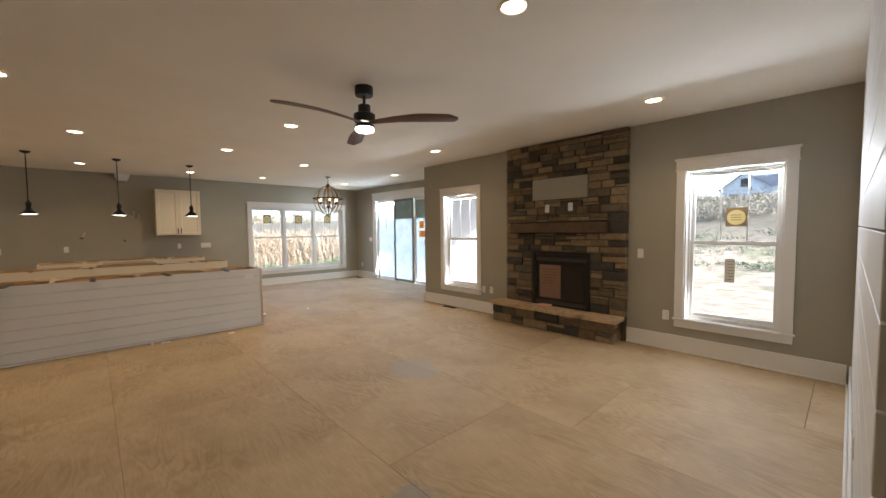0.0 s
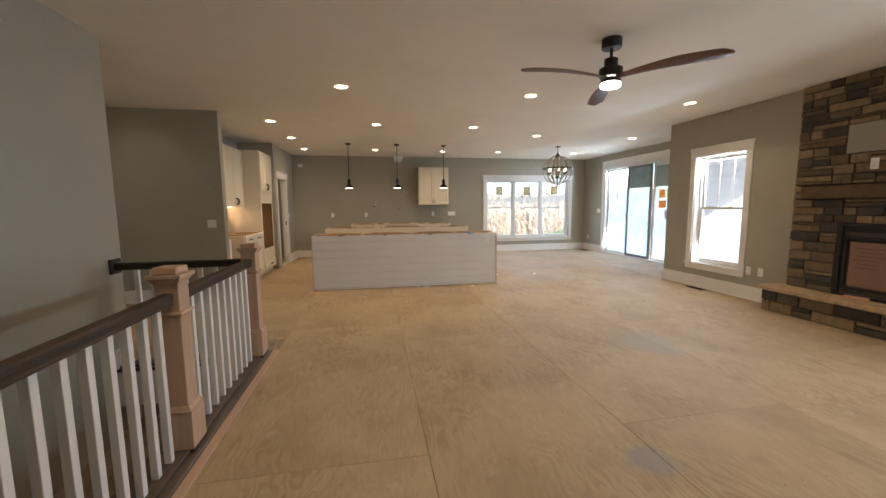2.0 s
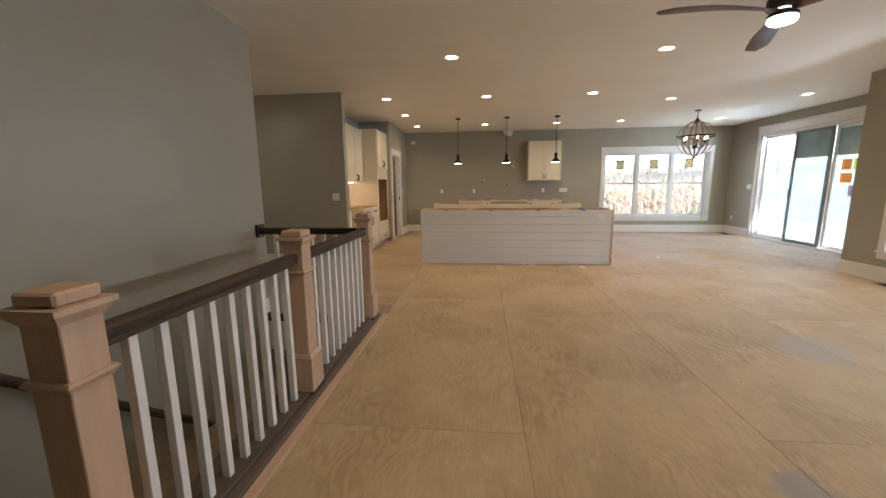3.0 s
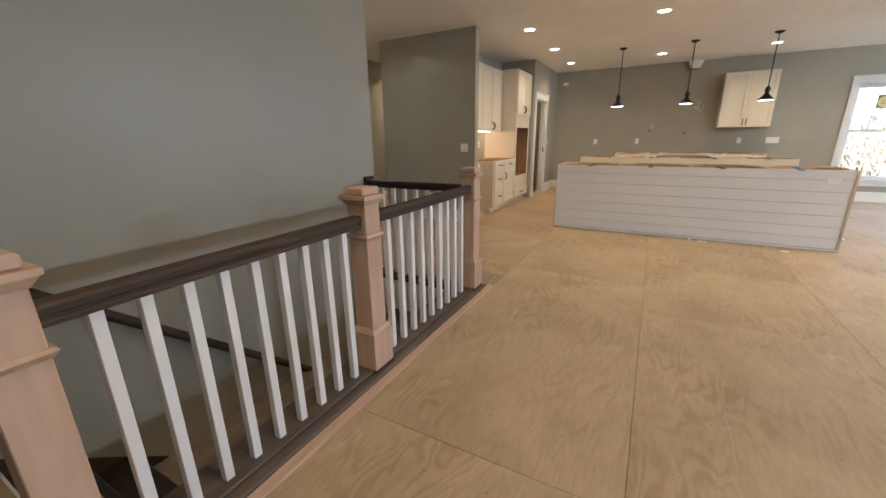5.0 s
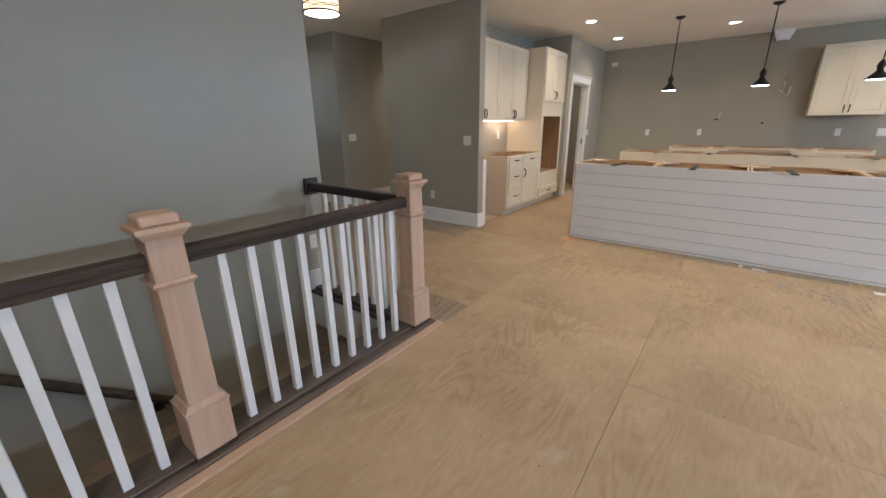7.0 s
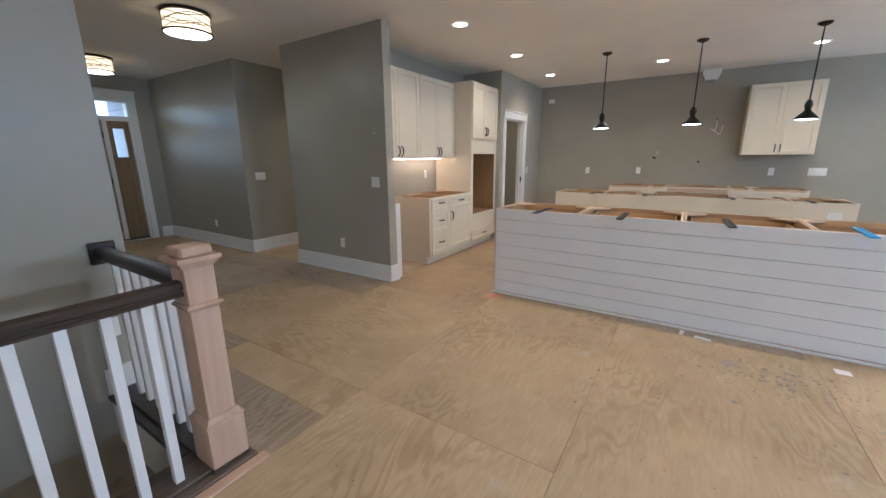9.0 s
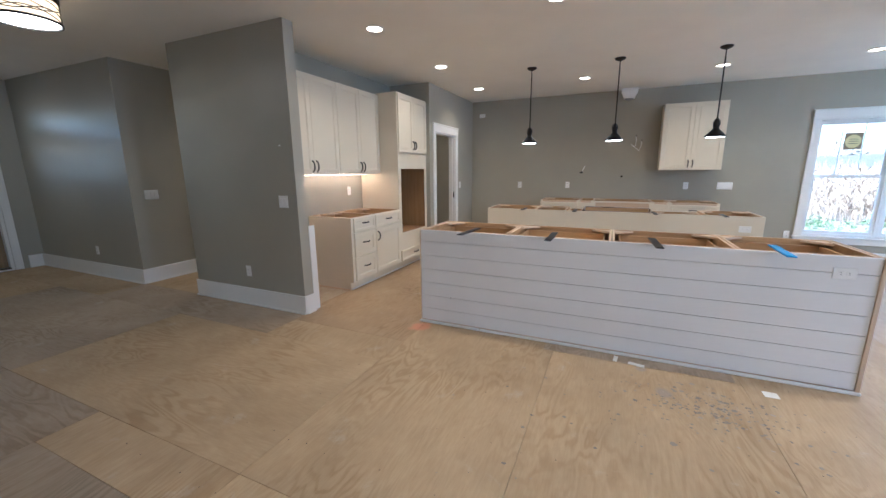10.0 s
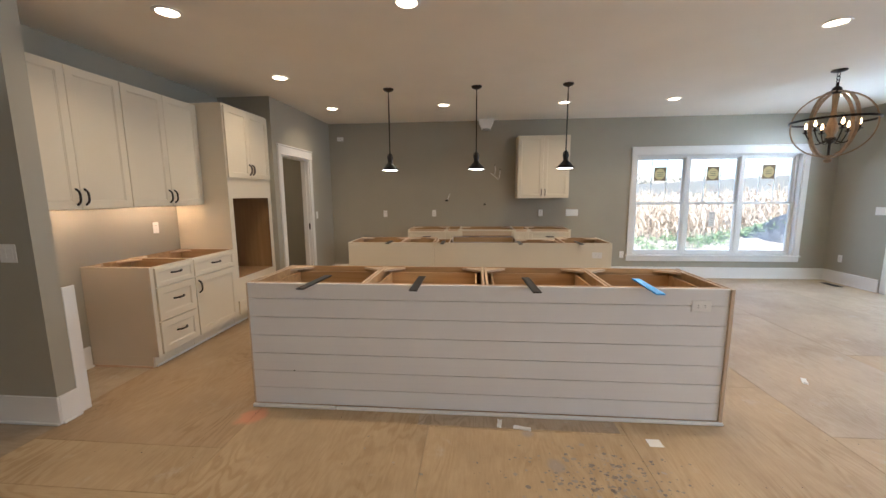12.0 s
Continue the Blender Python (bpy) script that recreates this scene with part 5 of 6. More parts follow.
def stone(M, u0, u1, z0, z1, depth, mat, parent, name="stone", proud=0.018):
    """One split stone: a beveled block with an uneven face."""
    g = 0.0018
    u0, u1, z0, z1 = u0 + g, u1 - g, z0 + g, z1 - g
    w, h = u1 - u0, z1 - z0
    bm = bmesh.new()
    out = rng.uniform(0.002, proud)
    nu = 4 if w > 0.16 else 3
    gr = []
    for j in range(4):
        row = []
        for i in range(nu + 1):
            su, sz = i / nu, j / 3
            edge = i in (0, nu) or j in (0, 3)
            e = 0.007
            uu = u0 + w * su if not edge else u0 + e * (i == 0) - e * (i == nu) * 0 + w * su - (e if i == nu else 0)
            zz = z0 + h * sz + (e * 0.7 if j == 0 else 0) - (e * 0.7 if j == 3 else 0)
            if not edge:
                uu += rng.uniform(-0.2, 0.2) * w / nu
                zz += rng.uniform(-0.12, 0.12) * h
            v = -out + (rng.uniform(0.003, 0.008) if edge else rng.uniform(-0.005, 0.004))
            row.append(bm.verts.new(M(uu, v, zz)))
        gr.append(row)
    for j in range(3):
        for i in range(nu):
            bm.faces.new((gr[j][i], gr[j][i + 1], gr[j + 1][i + 1], gr[j + 1][i]))
    loop = gr[0] + [gr[j][nu] for j in (1, 2)] + gr[3][::-1] + [gr[j][0] for j in (2, 1)]
    n = len(loop)
    mid = []
    pts = [(i / nu, 0) for i in range(nu + 1)] + [(1, 1 / 3), (1, 2 / 3)] + [(i / nu, 1) for i in range(nu, -1, -1)] + [(0, 2 / 3), (0, 1 / 3)]
    for su, sz in pts:
        mid.append(bm.verts.new(M(u0 + w * su + rng.uniform(-0.0015, 0.0015), depth, z0 + h * sz + rng.uniform(-0.0012, 0.0012))))
    for i in range(n):
        j = (i + 1) % n
        bm.faces.new((loop[i], mid[i], mid[j], loop[j]))
    return part(name, bm, mat, parent, smooth=28)


def ashlar(M, u0, u1, z0, z1, courses, depth, parent, mean=0.28):
    """Random ashlar: in each course single stones, stacked pairs and short runs."""
    hz = (z1 - z0) / courses
    for k in range(courses):
        a, b = z0 + hz * k, z0 + hz * (k + 1)
        u = u0
        while u < u1 - 1e-4:
            w = rng.uniform(0.55, 1.35) * mean
            if u1 - u - w < 0.1:
                w = u1 - u
            kind = rng.random()
            if w > 0.14 and kind < 0.34:
                c = a + hz * rng.choice((0.36, 0.62, 0.68))
                stone(M, u, u + w, a, c, depth, STONE, parent)
                if w > 0.3 and rng.random() < 0.5:
                    q = u + w * rng.uniform(0.35, 0.65)
                    stone(M, u, q, c, b, depth, STONE, parent)
                    stone(M, q, u + w, c, b, depth, STONE, parent)
                else:
                    stone(M, u, u + w, c, b, depth, STONE, parent)
            elif w > 0.34 and kind < 0.6:
                q = u + w * rng.uniform(0.35, 0.65)
                stone(M, u, q, a, b, depth, STONE, parent)
                stone(M, q, u + w, a, b, depth, STONE, parent)
            else:
                stone(M, u, u + w, a, b, depth, STONE, parent)
            u += w


MF = face_e(SX)
F0, F1 = 2.375, 4.272
ashlar(MF, F0, 2.853, 0.322, 1.132, 7, 0.06, fp, 0.27)
ashlar(MF, 3.779, F1, 0.322, 1.132, 7, 0.06, fp, 0.27)
ashlar(MF, F0, F1, 1.132, 1.40, 3, 0.06, fp)
ashlar(MF, F0, 2.60, 1.40, 1.565, 1, 0.06, fp, 0.24)
ashlar(MF, 4.155, F1, 1.40, 1.565, 2, 0.06, fp, 0.12)
ashlar(MF, F0, F1, 1.565, 1.893, 3, 0.06, fp)
ashlar(MF, F0, 2.891, 1.893, 2.203, 3, 0.06, fp, 0.27)
ashlar(MF, 3.775, F1, 1.893, 2.203, 3, 0.06, fp, 0.22)
ashlar(MF, F0, F1, 2.203, H - 0.002, 6, 0.06, fp)
part("blank_panel", nb(MF, 2.894, 3.772, -0.012, 0.06, 1.896, 2.20, bev=0.002), WALL, fp, "blank painted panel for a television")
# mantel
bm = bmesh.new()
n = 22
rows = []
for i in range(n + 1):
    u = 2.605 + (4.15 - 2.605) * i / n
    j = [rng.uniform(-0.006, 0.006) for _ in range(4)]
    rows.append([bm.verts.new(MF(u, v + j[k], z + j[(k + 1) % 4])) for k, (v, z) in enumerate(((0.05, 1.405), (-0.062, 1.412), (-0.070, 1.548), (0.05, 1.56)))])
for a, b in zip(rows, rows[1:]):
    for k in range(4):
        bm.faces.new((a[k], a[(k + 1) % 4], b[(k + 1) % 4], b[k]))
bm.faces.new(rows[0]), bm.faces.new(rows[-1])
part("mantel", bm, BEAMSTONE, fp, "rough brown beam mantel", smooth=25)
# hearth
MH = face_e(4.885)
part("hearth_core", bx(4.905, SX + 0.02, 2.455, 4.34, 0.0, 0.262), MORTAR, fp)
ashlar(MH, 2.435, 4.365, 0.0, 0.262, 2, 0.05, fp, 0.36)
ashlar(face_n(2.45), 4.888, XE - 0.002, 0.0, 0.262, 2, 0.04, fp, 0.2)
ashlar(face_s(4.35), 4.888, XE - 0.002, 0.0, 0.262, 2, 0.04, fp, 0.2)
cuts = (2.395, 2.94, 3.43, 3.92, 4.41)
for a, b in zip(cuts, cuts[1:]):
    bm = bx(4.848, XE - 0.002, a + 0.0015, b - 0.0015, 0.264, 0.319, bev=0.006)
    bmesh.ops.subdivide_edges(bm, edges=bm.edges[:], cuts=1)
    for v in bm.verts:
        v.co += Vector((rng.uniform(-0.003, 0.003), rng.uniform(-0.0006, 0.0006), rng.uniform(-0.002, 0.002)))
    part("hearth_slab", bm, SLAB, fp, "tan hearth slab", smooth=25)
# firebox insert
fb = thing("fireplace_insert", (SX, 3.32, 0.28), "black gas fireplace insert, glass front, packing card still inside", "fireplace insert")
B0, B1, BZ0, BZ1 = 2.855, 3.777, 0.322, 1.13
bm = bmesh.new()
for q in ((B0, B0 + 0.05, BZ0, BZ1), (B1 - 0.05, B1, BZ0, BZ1), (B0 + 0.05, B1 - 0.05, BZ1 - 0.035, BZ1), (B0 + 0.05, B1 - 0.05, BZ0, BZ0 + 0.03)):
    mb(bm, MF, q[0], q[1], -0.012, 0.05, q[2], q[3], bev=0.003)
INSERT = paint("insert_black_enamel", (0.006, 0.006, 0.006), 0.4, 0.1, 60, 0.03)
part("surround", bm, INSERT, fb)
bm = bmesh.new()
for k in range(3):
    mb(bm, MF, B0 + 0.05, B1 - 0.05, 0.0 + 0.012 * k, 0.008 + 0.012 * k, BZ1 - 0.065 - 0.024 * k, BZ1 - 0.045 - 0.022 * k)
part("top_louvre", bm, INSERT, fb)
bm = bmesh.new()
for q in ((B0 + 0.05, B0 + 0.09, 0.40, 0.99), (B1 - 0.09, B1 - 0.05, 0.40, 0.99), (B0 + 0.09, B1 - 0.09, 0.955, 0.99), (B0 + 0.09, B1 - 0.09, 0.40, 0.43)):
    mb(bm, MF, q[0], q[1], 0.005, 0.035, q[2], q[3], bev=0.003)
part("glass_frame", bm, INSERT, fb)
g = part("pane", nb(MF, B0 + 0.09, B1 - 0.09, 0.018, 0.022, 0.43, 0.955), FIREGLASS, fb)
g.visible_shadow = False
bm = bmesh.new()
mb(bm, MF, B0 + 0.04, B1 - 0.04, 0.064, 0.0745, BZ0 + 0.02, BZ1)
part("inner_shell", bm, paint("soot_black", (0.012, 0.012, 0.013), 0.7), fb)
part("lower_tray", nb(MF, B0 + 0.05, B1 - 0.05, 0.035, 0.06, BZ0 + 0.03, 0.42), BLACK, fb)
card = part("packing_card", nb(MF, 3.30, 3.655, 0.010, 0.0125, 0.44, 0.93), CARD, fb, "brown printed packing card")
bm = bmesh.new()
for k, (a, b) in enumerate(((0.1, 0.9), (0.2, 0.8), (0.15, 0.85), (0.1, 0.75), (0.2, 0.7), (0.12, 0.66))):
    mb(bm, MF, 3.655 - 0.355 * b, 3.655 - 0.355 * a, 0.0075, 0.0085, 0.86 - 0.042 * k, 0.868 - 0.042 * k)
part("print_line", bm, paint("faded_print", (0.16, 0.09, 0.06), 0.8), card)
bm = bmesh.new()
for k in range(4):
    a, b = Vector(MF(3.20 - 0.08 * k, 0.045, 0.47 + 0.02 * (k % 2))), Vector(MF(3.05 - 0.05 * k, 0.05, 0.60 - 0.05 * k))
    tube(bm, [a, (a + b) / 2 + Vector((0, 0.006, 0.01)), b], 0.018, 7)
part("log", bm, paint("ceramic_log", (0.13, 0.12, 0.11), 0.9, 0.4, 30, 0.5), fb, "grey ceramic log", smooth=40)
bm = bmesh.new()
box(bm, 5.05, 5.105, 3.42, 3.62, 0.3195, 0.347, bev=0.006)
bmesh.ops.rotate(bm, verts=bm.verts, cent=(5.08, 3.5, 0.28), matrix=Matrix.Rotation(radians(9), 3, "Z"))
solo("folded_manual", bm, paint("peach_paper", (0.72, 0.42, 0.27), 0.7), "folded peach-coloured paper packet lying on the hearth", "packet", at=(5.08, 3.52, 0.319))


# ---- switches, sockets and loose ends on the walls ----
def plate(M, u, z, kind="outlet", gangs=1, flat=False):
    """A cover plate with sockets or rockers; flat lays it on its side."""
    w, h = 0.072 + 0.046 * (gangs - 1), 0.116
    if flat:
        w, h = h, w
    nm = "wall_outlet" if kind == "outlet" else "light_switch"
    lb = {"outlet": "white duplex outlet with cover plate", "switch": "white rocker light switch plate"}[kind]
    if gangs > 1:
        lb = "white %s-gang rocker light switch plate" % {2: "two", 3: "three", 4: "four"}[gangs]
    t = thing(nm, M(u, 0, z), lb, "outlet" if kind == "outlet" else "light switch", "outlets" if kind == "outlet" else "light switches")
    part("cover_plate", nb(M, u - w / 2, u + w / 2, -0.006, -0.0003, z - h / 2, z + h / 2, bev=0.0025), PLASTIC, t)
    for g in range(gangs):
        uu = u + (g - (gangs - 1) / 2) * 0.046
        if kind == "switch":
            part("rocker", nb(M, uu - 0.0165, uu + 0.0165, -0.010, -0.0055, z - 0.033, z + 0.033, bev=0.002), PLASTIC, t)
        else:
            for s in (-1, 1):
                du, dz = (s * 0.02, 0) if flat else (0, s * 0.02)
                sk = part("socket", nb(M, uu + du - 0.015, uu + du + 0.015, -0.008, -0.0055, z + dz - 0.014, z + dz + 0.014, bev=0.003), PLASTIC, t)
                bm = bmesh.new()
                for q in (-0.006, 0.006):
                    if flat:
                        mb(bm, M, uu + du - 0.004, uu + du + 0.004, -0.0088, -0.0078, z + q - 0.0013, z + q + 0.0013)
                    else:
                        mb(bm, M, uu + q - 0.0013, uu + q + 0.0013, -0.0088, -0.0078, z + dz - 0.004, z + dz + 0.004)
                part("slot", bm, SLOT, sk)
    return t


E_ = face_e(XE)
plate(E_, 2.234, 1.148, "switch")
plate(E_, 1.937, 0.414)
plate(E_, 4.833, 0.408)
plate(E_, 4.660, 0.412)
plate(face_e(SX - 0.014), 3.512, 1.763)
plate(face_e(SX - 0.014), 3.142, 1.774, "switch")
plate(face_e(XD), 10.44, 1.19, "switch", 3)
plate(face_e(XD), 10.96, 0.40)
N_ = face_n(YN)
plate(N_, -1.132, 1.134)
plate(N_, -0.232, 1.14)
plate(N_, 1.665, 1.142)
plate(N_, 2.206, 1.144, "switch", 4)
plate(N_, 3.09, 0.404)
plate(N_, -1.922, 2.473, flat=True)
plate(face_n(YF), -2.362, 1.133, "switch", 2)
plate(face_n(YF), -2.957, 0.376)
plate(face_n(YF), -5.94, 0.365)
plate(face_w(-4.92), 6.685, 1.139, "switch", 3)
plate(face_w(XP), 10.525, 1.15, "switch")
plate(face_w(XK), 8.066, 1.151)
plate(face_w(XS), 3.93, 0.43)
plate(face_n(IY0), 1.908, 0.783, flat=True)
plate(face_n(JY0), 1.965, 0.742, flat=True)
plate(face_s(YR), 2.9, 0.37)
bm = lathe(bmesh.new(), [(0.0, 0.0), (0.006, 0), (0.004, 0.014), (0.0, 0.016)], (0, 0, 0), 8, cap=False)
bmesh.ops.rotate(bm, verts=bm.verts, cent=(0, 0, 0), matrix=Matrix.Rotation(radians(90), 3, "X"))
bmesh.ops.translate(bm, verts=bm.verts, vec=(-2.347, YF, 1.662))
solo("wall_screw", bm, PLASTIC, "small pale screw in the painted wall", "screw", at=(-2.347, YF, 1.662))
bm = lathe(bmesh.new(), [(0.0, 0.0), (0.017, 0), (0.017, 0.05), (0.012, 0.052), (0.0, 0.045)], (0, 0, 0), 14, cap=False)
bmesh.ops.rotate(bm, verts=bm.verts, cent=(0, 0, 0), matrix=Matrix.Rotation(radians(90), 3, "X"))
bmesh.ops.translate(bm, verts=bm.verts, vec=(0.677, YN, 1.297))
solo("pipe_stub", bm, BRONZE, "short dark pipe stub out of the kitchen wall", "pipe", at=(0.677, YN, 1.297), smooth=40)
wire = thing("cable_end", (0.02, YN, 1.40), "loose electrical cable ends sticking out of the kitchen wall", "cable", "cable ends")
part("white_cable", tube(bmesh.new(), [(0.02, YN, 1.39), (0.02, YN - 0.03, 1.40), (0.04, YN - 0.05, 1.44), (0.055, YN - 0.04, 1.485)], 0.006, 6), PLASTIC, wire, smooth=50)
part("black_cable", tube(bmesh.new(), [(0.015, YN, 1.385), (0.0, YN - 0.03, 1.375), (-0.025, YN - 0.035, 1.365), (0.03, YN - 0.05, 1.36)], 0.008, 6), BLACK, wire, "black sheathed cable end", smooth=50)
wire = thing("cable_end", (0.87, YN, 1.85), "loose white electrical cable curling out of the kitchen wall", "cable", "cable ends")
for pts in ([(0.82, YN, 1.80), (0.85, YN - 0.04, 1.82), (0.86, YN - 0.06, 1.90), (0.85, YN - 0.06, 1.965)],
            [(0.82, YN, 1.81), (0.78, YN - 0.03, 1.84), (0.83, YN - 0.05, 1.80), (0.91, YN - 0.06, 1.73), (0.935, YN - 0.06, 1.80), (0.94, YN - 0.06, 1.885)]):
    w = part("white_cable", tube(bmesh.new(), pts, 0.005, 6), PLASTIC, wire, smooth=50)
    a = Vector(pts[-1])
    part("black_tip", tube(bmesh.new(), [a, a + Vector((0.004, -0.003, 0.03))], 0.0055, 6), BLACK, w)


def register(x, y, lx, ly):
    t = thing("floor_register", (x, y, 0), "brown metal floor register let into the subfloor", "floor vent", "floor registers")
    bm = bmesh.new()
    for q in ((-lx, -lx + 0.012, -ly, ly), (lx - 0.012, lx, -ly, ly), (-lx + 0.012, lx - 0.012, -ly, -ly + 0.012), (-lx + 0.012, lx - 0.012, ly - 0.012, ly)):
        box(bm, x + q[0], x + q[1], y + q[2], y + q[3], 0.0, 0.006, bev=0.002)
    part("frame", bm, BRONZE, t)
    long_y = ly > lx
    n = 14
    for k in range(n):
        s = -1 + 2 * (k + 0.5) / n
        if long_y:
            part("slat", bx(x - lx + 0.012, x + lx - 0.012, y + s * (ly - 0.012) - 0.004, y + s * (ly - 0.012) + 0.004, 0.0005, 0.004), BRONZE, t)
        else:
            part("slat", bx(x + s * (lx - 0.012) - 0.004, x + s * (lx - 0.012) + 0.004, y - ly + 0.012, y + ly - 0.012, 0.0005, 0.004), BRONZE, t)


register(5.07, 5.57, 0.055, 0.15)
register(6.20, 10.80, 0.055, 0.15)


# ---- outdoors ----
def lie(x, y):
    """Height of the land: flat by the house, a dirt mound, a bank rising to the east."""
    e = min(1.0, max(0.0, (x - 16.0) / 34.0))
    z = -0.55 + 4.6 * e * e * (3 - 2 * e)
    z += 1.15 * math.exp(-((x - 13.2) ** 2 / 7.0 + (y - 19.0) ** 2 / 4.0))
    far = max(0.0, min(1.0, (math.hypot(x, y) - 12) / 20))
    z += 0.10 * (0.4 + far) * noise.noise(Vector((x * 0.35, y * 0.35, 0))) + 0.05 * noise.noise(Vector((x * 1.1, y * 1.1, 3)))
    return z


bm = bmesh.new()
ax = [-2500, -700, -200, -80, -40, -25, -18] + [-14 + 0.9 * i for i in range(90)] + [72, 85, 110, 180, 400, 1000, 2500]
ay = [-2500, -700, -200, -80, -45, -30, -24] + [-20 + 0.9 * i for i in range(72)] + [50, 60, 80, 120, 200, 500, 1000, 2500]
vs = [[bm.verts.new((x, y, lie(x, y))) for x in ax] for y in ay]
for j in range(len(ay) - 1):
    for i in range(len(ax) - 1):
        bm.faces.new((vs[j][i], vs[j][i + 1], vs[j + 1][i + 1], vs[j + 1][i]))
m, n, l, b = node_mat("field_ground")
co = n.new("ShaderNodeNewGeometry").outputs["Position"]
big = noise_node(n, l, co, 0.22, 5.0, 0.6)
mid = noise_node(n, l, co, 1.6, 6.0, 0.7)
soil = ramp(n, l, mid.outputs[0], [(0.3, (0.17, 0.125, 0.085)), (0.5, (0.30, 0.235, 0.17)), (0.68, (0.44, 0.365, 0.28))])
green = ramp(n, l, mid.outputs[0], [(0.3, (0.05, 0.075, 0.025)), (0.7, (0.17, 0.19, 0.07))])
sel = ramp(n, l, big.outputs[0], [(0.56, (0, 0, 0)), (0.66, (1, 1, 1))])
cover = mixed(n, l, "MIX", sel.outputs[0], soil.outputs[0], green.outputs[0])
dry = ramp(n, l, mid.outputs[0], [(0.3, (0.085, 0.07, 0.045)), (0.7, (0.17, 0.145, 0.10))])
split = n.new("ShaderNodeSeparateXYZ")
l.new(co, split.inputs[0])
bank = n.new("ShaderNodeMapRange")
bank.inputs[1].default_value, bank.inputs[2].default_value = 24.0, 32.0
l.new(split.outputs[0], bank.inputs[0])
l.new(mixed(n, l, "MIX", bank.outputs[0], cover, dry.outputs[0]), b.inputs["Base Color"])
b.inputs["Roughness"].default_value = 0.95
bumped(n, l, b, mid.outputs[0], 0.8, 0.08)
solo("ground", bm, m, "bare graded soil with weeds and a rising bank", "ground", kind="structure", smooth=60)

# topsoil pile beside the field, its shaded side put into the dark colour
bm = bmesh.new()
N = 44
pile = [[None] * N for _ in range(N)]
for j in range(N):
    for i in range(N):
        x, y = 10.0 + 6.6 * i / (N - 1), 15.9 + 6.0 * j / (N - 1)
        r2 = ((x - 13.3) / 2.75) ** 2 + ((y - 18.9) / 2.3) ** 2
        up = 0.75 * math.exp(-1.5 * r2) - 0.10 + 0.10 * noise.noise(Vector((x * 1.3, y * 1.3, 7))) + 0.05 * noise.noise(Vector((x * 4, y * 4, 2)))
        pile[j][i] = bm.verts.new((x, y, lie(x, y) + up - 0.25 * max(0, r2 - 0.8)))
for j in range(N - 1):
    for i in range(N - 1):
        bm.faces.new((pile[j][i], pile[j][i + 1], pile[j + 1][i + 1], pile[j + 1][i]))
solo("soil_pile", bm, paint("shaded_topsoil", (0.085, 0.083, 0.082), 0.95, 0.35, 30, 0.8, coarse=2.5, dist=0.03), "topsoil pile behind the house, coloured dark grey for shade", "soil pile", at=(13.3, 18.9, lie(13.3, 18.9)))

# dried corn
rng = random.Random(11)
cv, cf = [], []


def quad_strip(pts, wid, side):
    s = len(cv)
    for p, w in zip(pts, wid):
        cv.append(tuple(p - side * w)), cv.append(tuple(p + side * w))
    for k in range(len(pts) - 1):
        cf.append((s + 2 * k, s + 2 * k + 1, s + 2 * k + 3, s + 2 * k + 2))


for r in range(12):
    for k in range(116):
        x, y = 2.5 + 0.20 * k + rng.uniform(-0.08, 0.08), 21.5 + 0.76 * r + rng.uniform(-0.1, 0.1)
        h = rng.uniform(1.7, 2.4)
        p0 = Vector((x, y, lie(x, y) - 0.03))
        lean = Vector((rng.uniform(-0.2, 0.2), rng.uniform(-0.2, 0.2), 1)).normalized()
        quad_strip([p0, p0 + lean * h * 0.5, p0 + lean * h], (0.014, 0.011, 0.004), Vector((1, 0, 0)))
        quad_strip([p0, p0 + lean * h * 0.5, p0 + lean * h], (0.014, 0.011, 0.004), Vector((0, 1, 0)))
        for q in range(7):
            a = rng.uniform(0, 6.28)
            d = Vector((math.cos(a), math.sin(a), 0))
            s = p0 + lean * h * (0.2 + 0.11 * q)
            ln = rng.uniform(0.28, 0.6)
            quad_strip([s, s + d * ln * 0.4 + Vector((0, 0, 0.1)), s + d * ln * 0.8 - Vector((0, 0, 0.06)), s + d * ln - Vector((0, 0, 0.32))],
                       (0.012, 0.021, 0.018, 0.003), Vector((-d.y, d.x, 0.2)))
me = bpy.data.meshes.new("corn_field")
me.from_pydata(cv, [], cf)
me.materials.append(leafy("dry_corn", [(0.0, (0.23, 0.16, 0.10)), (0.5, (0.36, 0.275, 0.185)), (1.0, (0.46, 0.375, 0.275))]))
tagged(new("corn_field", me), "field of dry tan standing corn behind the house", "corn field", kind="stuff")


def leaf_cloud(name, spots, mat, label, category, size):
    """Many small leaf blades gathered in uneven clumps."""
    lv, lf = [], []
    for cx, cy, rad, ht, n in spots:
        cz = lie(cx, cy)
        for _ in range(n):
            a, rr = rng.uniform(0, 6.28), rad * math.sqrt(rng.random())
            x, y = cx + rr * math.cos(a), cy + rr * math.sin(a)
            top = ht * (1 - 0.75 * (rr / rad) ** 2) * rng.uniform(0.5, 1.15)
            c = Vector((x, y, cz + rng.uniform(0.0, 1.0) * top))
            d = Vector((rng.uniform(-1, 1), rng.uniform(-1, 1), rng.uniform(-0.3, 1))).normalized()
            o = d.orthogonal().normalized()
            s = size * rng.uniform(0.5, 1.4)
            i = len(lv)
            lv.extend((tuple(c - o * s * 0.4), tuple(c + d * s - o * s * 0.15), tuple(c + d * s * 1.6), tuple(c + o * s * 0.45)))
            lf.append((i, i + 1, i + 2, i + 3))
    me = bpy.data.meshes.new(name)
    me.from_pydata(lv, [], lf)
    me.materials.append(mat)
    return tagged(new(name, me), label, category, kind="stuff")


